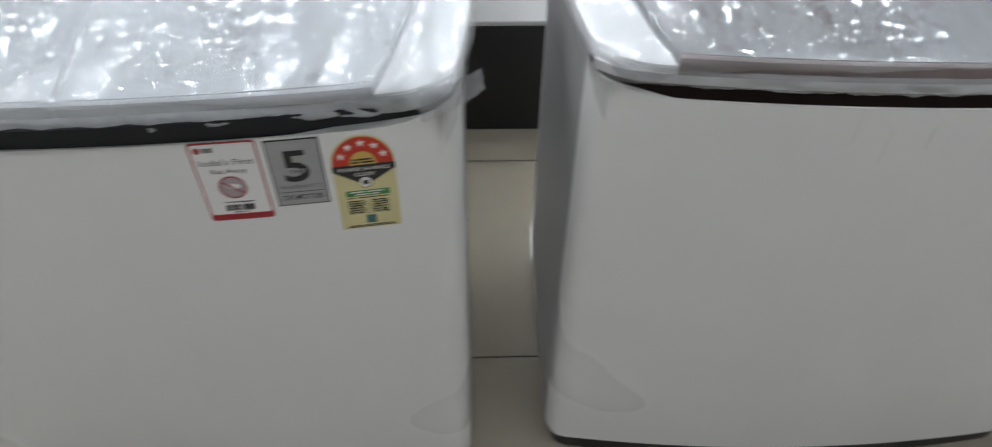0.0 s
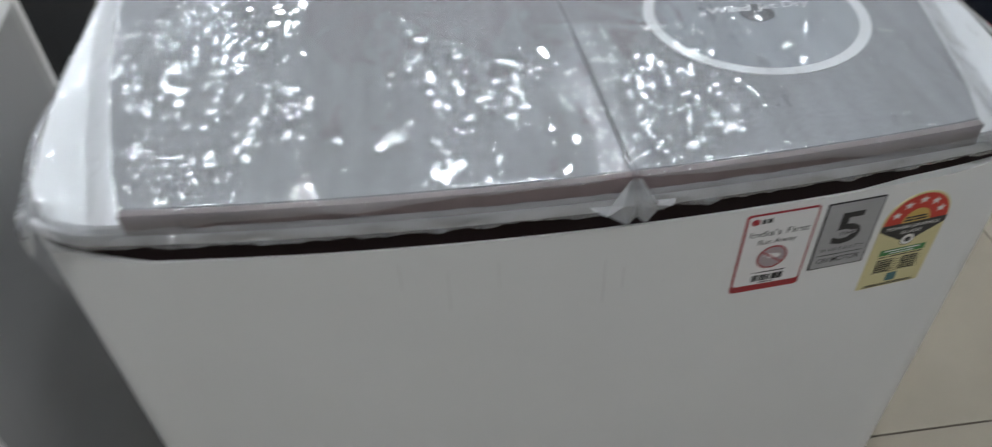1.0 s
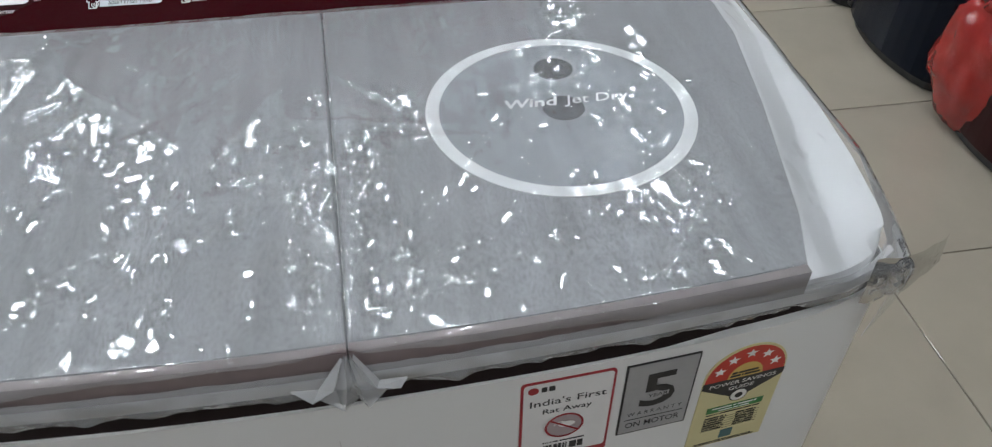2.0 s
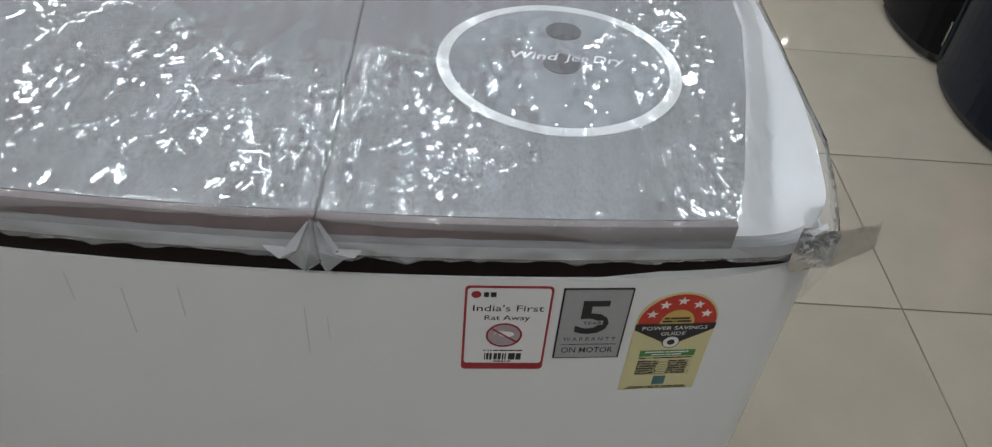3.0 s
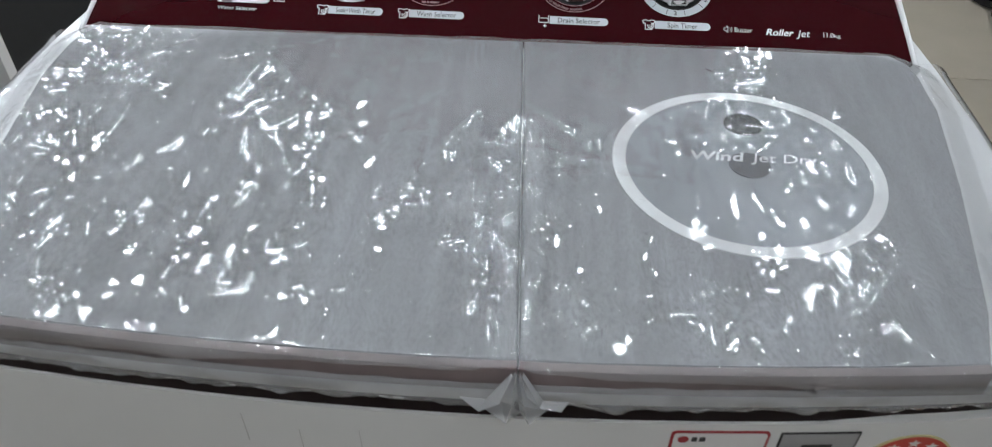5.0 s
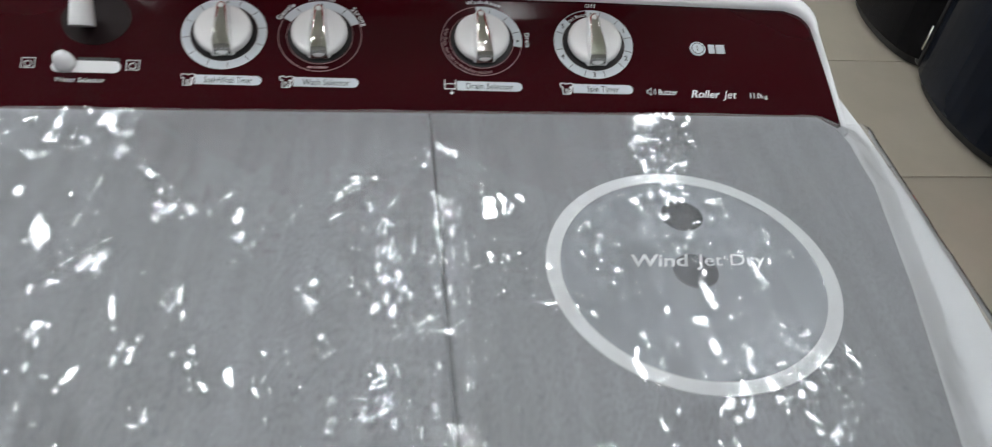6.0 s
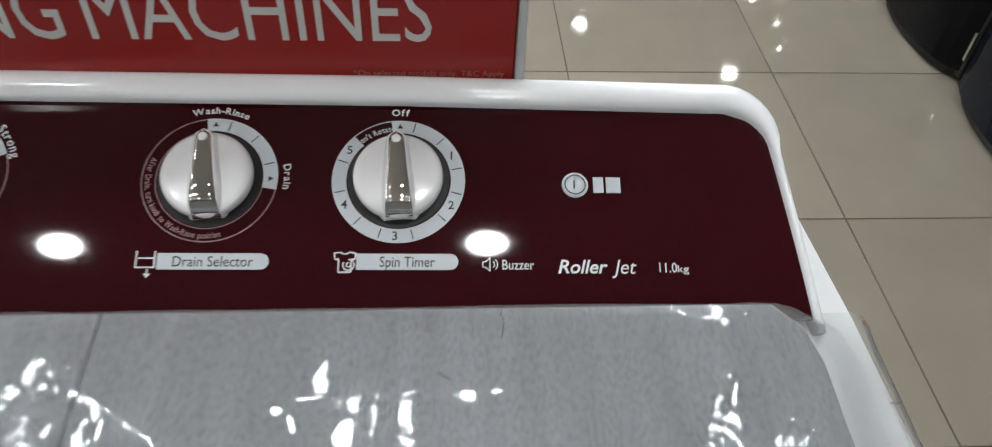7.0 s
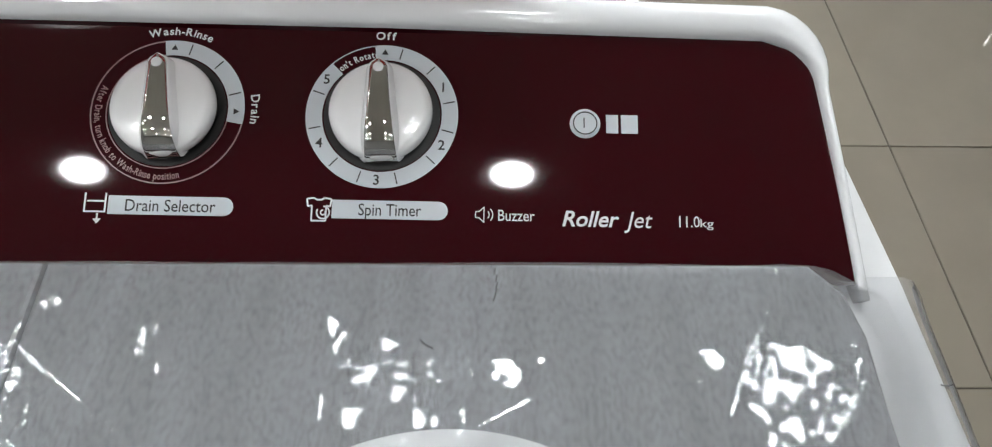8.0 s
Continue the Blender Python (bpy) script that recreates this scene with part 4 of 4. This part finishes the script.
def film_sheet(name, w_half, y_back, seed, material, label, m, drop):
    """Wrapping film that lies over the top and hangs over the front and sides: a fine, creased sheet."""
    nx, ny = 300, 180
    r = random.Random(seed)
    creases = []
    for _ in range(90):
        creases.append((r.uniform(-0.46, 0.46), r.uniform(0.02, 0.44), r.uniform(0, math.pi), r.uniform(0.03, 0.13), r.uniform(0.003, 0.009), r.uniform(-0.0012, 0.0018)))
    for k in range(16):
        creases.append((0.045 + r.uniform(-.03, .03), r.uniform(0.0, 0.25), math.pi / 2 + r.uniform(-.2, .2), r.uniform(0.05, 0.14), r.uniform(0.002, 0.005), r.uniform(0.0006, 0.0020)))
    us = np.linspace(-0.477, 0.477, nx)
    vs = np.linspace(-0.004, y_back, ny)
    U, V = np.meshgrid(us, vs)
    H = np.zeros_like(U)
    for cx, cy, a, ln, wd, hh in creases:
        dx, dy = U - cx, V - cy
        p, q = dx * math.cos(a) + dy * math.sin(a), -dx * math.sin(a) + dy * math.cos(a)
        H += hh * np.exp(-(p / ln) ** 2) * np.exp(-np.abs(q) / wd)
    verts = []
    for j in range(ny):
        for i in range(nx):
            x, y = float(U[j, i]), float(V[j, i])
            side = 0.468 if y > 0.15 else 0.428 + 0.040 * max(0, min(1, y / 0.15)) ** 0.6
            yf = bow(x) * 0.9 - 0.004
            nz = noise.noise(Vector((x * 9, y * 5, seed))) * 0.0012 + noise.noise(Vector((x * 26, y * 15, seed + 3))) * 0.0007 + float(H[j, i])
            z = LID_Z + 0.0035 + nz
            over = max(0.0, abs(x) - lid_half(max(0, y)))
            z -= min(0.011, over * 0.45)
            if abs(x) > side:
                d = abs(x) - side
                z -= d * 1.15 + 0.001
                x = math.copysign(side + 0.004 + min(d, .004) + nz * 2, x)
            if y < yf + 0.004:
                d = yf + 0.004 - y
                z -= min(d, 0.05) * drop
                y = yf - 0.002 - min(d, .006) * 0.6 + nz * 2.5
            verts.append((x, y, z))
    faces = [(j * nx + i, j * nx + i + 1, (j + 1) * nx + i + 1, (j + 1) * nx + i) for j in range(ny - 1) for i in range(nx - 1)]
    film = empty(name, m, label, "plastic film", "wrapping films")
    me = bpy.data.meshes.new("top_sheet")
    me.from_pydata(verts, [], faces)
    me.materials.append(material)
    me.shade_smooth()
    new("top_sheet", me).parent = film
    # crumpled skirt over the front rim
    bm = bmesh.new()
    rows = []
    for i in range(261):
        x = -0.447 + 0.894 * i / 260
        yf = bow(x) if abs(x) < 0.385 else bow(0.385) + (abs(x) - 0.385) ** 2 * 9
        row = []
        for j in range(9):
            t = j / 8
            n = noise.noise(Vector((x * 38, t * 2.2, seed))) + 0.6 * noise.noise(Vector((x * 95, t * 4, seed + 7)))
            z = 0.9450 - 0.0220 * t + 0.0030 * noise.noise(Vector((x * 16, 0, seed + 5))) * t
            calm = 1 - 0.8 * max(0.0, min(1.0, (abs(x) - 0.36) / 0.06))
            row.append(bm.verts.new((x, yf - 0.0055 - 0.004 * math.sin(t * 2.6) - 0.0034 * n * (0.4 + t) * calm, z)))
        rows.append(row)
    for a, b in zip(rows, rows[1:]):
        for k in range(8):
            bm.faces.new((a[k], b[k], b[k + 1], a[k + 1]))
    part("front_skirt", bm, FILMSKIRT if material is FILM else FILMFOLD, film, "crumpled film hanging over the front rim", smooth=True)
    return film


MAIN = pose(0.3675, 0, 0)
SIDE = pose(-0.231, 0.008, 0, 0, 0, 1.5) @ pose(-0.4555, -0.05, 0)
main = cabinet(MAIN, BAND, LIDG, LIDEDGE, MAROON, "white twin-tub washing machine with grey lids and maroon panel", "washing machines", True)
lid_print(main)
console_details(main)
side = cabinet(SIDE, CHAR, LIDW, LIDW, BLKGL, "white twin-tub washing machine with white lids and black panel", "washing machines", True)

film = film_sheet("wrapping_film", 0.48, 0.4295, 5, FILM, "clear crinkled plastic film wrapped over the grey lids", MAIN, 0.85)
side_film = film_sheet("wrapping_film", 0.48, 0.434, 9, FILMW, "milky crinkled plastic film wrapped over the white lids", SIDE, 0.85)


# gathered knot of film at the middle of the front edge, and a loose flap at the corner
def gather():
    r = random.Random(4)
    bm = bmesh.new()
    n = 9
    prev = None
    for i in range(n):
        s = i / (n - 1) * 2 - 1
        a = Vector((s * 0.004, -0.003 - 0.003 * (i % 2), 0.030 + r.uniform(-.002, .003)))
        b = Vector((s * 0.018 + r.uniform(-.003, .003), -0.008 - 0.006 * (i % 2), 0.008 + r.uniform(-.005, .004)))
        c = Vector((s * 0.036 + r.uniform(-.004, .004), -0.007 - 0.007 * (i % 2), -0.012 + 0.022 * abs(s) ** 1.5 + r.uniform(-.004, .004)))
        row = [bm.verts.new(p) for p in (a, b, c)]
        if prev:
            for k in range(2):
                bm.faces.new((prev[k], row[k], row[k + 1], prev[k + 1]))
        prev = row
    return bm


g = part("film_knot", gather(), FILMFOLD, film, "gathered folds of film at the lid seam")
g.matrix_basis = pose(0.0530, -0.004, 0.930)


def flap(seed):
    r = random.Random(seed)
    bm = bmesh.new()
    rows = []
    for i in range(15):
        row = []
        for j in range(11):
            u, v = i / 14, j / 10
            n = 0.0022 * noise.noise(Vector((u * 5, v * 6, seed))) + 0.0012 * noise.noise(Vector((u * 14, v * 16, seed + 2)))
            row.append(bm.verts.new((0.074 * u + 0.004 * v * u + n, 0.026 * u * u + n * 1.6, -0.046 * v * (1 - 0.15 * u) - 0.010 * u * (1 - v) + 0.0015 * r.uniform(-1, 1) * (j == 10))))
        rows.append(row)
    for a, b in zip(rows, rows[1:]):
        for k in range(10):
            bm.faces.new((a[k], b[k], b[k + 1], a[k + 1]))
    return bm


g = part("film_flap", flap(3), FILMFLAP, film, "loose flap of film at the corner", smooth=True)
g.matrix_basis = pose(0.4160, 0.020, 0.9580)
g = part("film_flap", flap(8), FILMFLAP, side_film, "loose flap of film at the corner", smooth=True)
g.matrix_basis = pose(0.4120, 0.016, 0.9560, 0, 0, 14)

# red promotion board standing on the console
board = empty("sign_board", pose(0.36, 0.567, 1.0185), "red board with white capital letters on the machine console", "sign")
part("board", box(-0.262, 0.2800, 0, 0.004, 0, 0.150, 0.001, 1), SIGNR, board)
part("acrylic_holder", joined([box(-0.268, 0.2860, 0.0042, 0.0072, -0.001, 0.153, 0.001, 1), box(0.2805, 0.2860, -0.0040, 0.0042, -0.001, 0.153, 0.001, 1), box(-0.268, 0.2860, -0.012, 0.030, -0.004, -0.0012)]), ACRYL, board, "clear pale acrylic holder")
def standing(bm):
    return moved(bm, Matrix.Translation((0, -0.0004, 0)) @ Matrix.Rotation(radians(90), 4, "X"))
part("board_writing", standing(fitted("WASHING", -0.167, 0.016, 0.0495, 0.040, 0.0)), SIGNW, board, "white capital letters")
part("board_writing", standing(fitted("MACHINES", 0.030, 0.2290, 0.0495, 0.040, 0.0)), SIGNW, board, "white capital letters")
part("board_writing", standing(fitted("*On selected models only. T&C Apply", 0.180, 0.2740, 0.0065, 0.0040)), SIGNS, board, "small pinkish line of writing")


# ---- dark appliances across the aisle and behind ----
def dark_machine(name, m, material, label, wid=0.53):
    w = empty(name, m, label, "washing machine", "dark machines")
    hw = wid / 2
    pts = [(hw * (i / 6 - 1), 0.05 * (i / 6 - 1) ** 2 + 0.03 * max(0, abs(i / 6 - 1) - .8) * 5) for i in range(13)]
    pts += [(hw, 0.55), (-hw, 0.55)]
    part("cabinet_body", prism(pts, 0.04, 0.88, 0.012, 2), material, w)
    part("plinth", prism([(x * .96, y + .02) for x, y in pts], 0.005, 0.041), BLACK, w)
    part("lid", prism([(x * .92, .04 + y * .75) for x, y in pts], 0.8805, 0.905, 0.008, 2), material, w)
    part("console_shell", box(-hw * .96, hw * .96, .46, .548, .8805, .98, .012), BLACK, w)
    post = part("corner_trim", box(hw - .030, hw + .002, .070, .105, .02, .875, .006), BLACK, w, "black corner trim")
    part("chrome_strip", box(hw - .024, hw - .006, .064, .0705, .075, .165, .003), CHROME, post, "small chrome strip")
    return w


for y, mt, lb in ((1.78, NAVY, "dark navy glossy washing machine across the aisle"), (2.32, BLKGL, "black glossy washing machine across the aisle"), (1.24, WINE, "dark wine red glossy washing machine across the aisle"), (2.86, BLKGL, "black glossy washing machine across the aisle")):
    dark_machine("dark_washing_machine", pose(2.01, y - 0.06, 0, 0, 0, -90), mt, lb, 0.535)


def bag():
    bm = bmesh.new()
    bmesh.ops.create_icosphere(bm, subdivisions=4, radius=1)
    for v in bm.verts:
        n = 1 + 0.22 * noise.noise(v.co * 2.3) + 0.10 * noise.noise(v.co * 6)
        v.co = Vector((v.co.x * 0.05 * n, v.co.y * 0.14 * n, v.co.z * 0.18 * n))
    return bm


b = empty("red_bag", pose(2.03, 1.33, 0.0), "crumpled bright red plastic bag leaning on a machine", "bag")
part("bag_body", moved(bag(), pose(0, 0, 0.20)), REDBAG, b, smooth=True)
part("bag_knot", moved(lathe([(0.03, 0), (0.012, 0.03), (0.010, 0.045), (0.035, 0.10), (0.030, 0.11)], 18), pose(0, 0, 0.36)), REDBAG, b, smooth=True)

db = empty("black_carton", pose(-0.62, 0.96, 0), "tall black box on the floor behind the machines", "box")
part("box_body", box(-0.36, 0.36, 0, 0.5, 0, 0.78, 0.006), BLACK, db)
part("box_top", box(-0.362, 0.362, -0.002, 0.502, 0.7805, 0.795, 0.004), BLACK, db)
db = empty("low_black_carton", pose(-0.06, 0.97, 0), "low black box with a pale lid on the floor", "box")
part("box_body", box(-0.19, 0.19, 0, 0.4, 0, 0.335, 0.006), BLACK, db)
part("box_top", box(-0.192, 0.192, -0.002, 0.402, 0.3355, 0.350, 0.004), WALLM, db, "pale grey lid")

# faint scuffs on the front of the cabinet
SCUFF = mat("scuff_grey", (0.56, 0.55, 0.54), 0.5)
for x, z0, z1 in ((-0.108, 0.812, 0.866), (-0.062, 0.838, 0.872), (0.036, 0.800, 0.858), (0.054, 0.818, 0.846), (-0.150, 0.846, 0.880)):
    part("scuff_mark", box(x - .0003, x + .0003, bow(x) - .0006, bow(x) + .002, z0, z1), SCUFF, main, "faint grey scuff")

# short dark fibres caught under the film
for k, (x, y, a, ln) in enumerate(((0.626, 0.409, 70, 0.022), (0.592, 0.388, -60, 0.007), (0.838, 0.372, -20, 0.006), (0.800, 0.36, 10, 0.005))):
    bm = joined([moved(box(ln * i / 6, ln * (i + 1) / 6 + .0003, -.0003, .0003, 0, .0004), pose(0, 0.006 * ln / .022 * (i / 6) ** 2, 0, 0, 0, 12 * i / 6)) for i in range(6)])
    f = part("fibre", bm, PRINTK)
    f.matrix_basis = pose(x, y, LID_Z + 0.0006 if x < .79 else 0.9462, 0, 0, a)
    tagged(f, "short dark fibre lying on the machine lid", "fibre", "fibres")

# ---- floor tiles ----
TS = 0.60
tile_me = None
for i in range(-9, 11):
    for j in range(-9, 16):
        x, y = 1.255 + TS * (i - 2), 0.55 + TS * (j - 2)
        x0, x1 = max(x - TS / 2, XA), min(x + TS / 2, XB)
        y0, y1 = max(y - TS / 2, YA), min(y + TS / 2, YB)
        if x1 - x0 < 0.02 or y1 - y0 < 0.02:
            continue
        if x1 - x0 < TS - .001 or y1 - y0 < TS - .001:
            # cut tiles along the walls
            t = part("floor_tile", box(x0 - x + .0013, x1 - x - .0013, y0 - y + .0013, y1 - y - .0013, -.0038, 0, .0008, 1), TILE, floor)
        elif tile_me is None:
            t = part("floor_tile", box(-TS / 2 + .0017, TS / 2 - .0017, -TS / 2 + .0017, TS / 2 - .0017, -.0038, 0, .0008, 1), TILE, floor)
            tile_me = t.data
        else:
            t = new("floor_tile", tile_me)
            t.parent = floor
        t.matrix_basis = pose(x, y, 0)
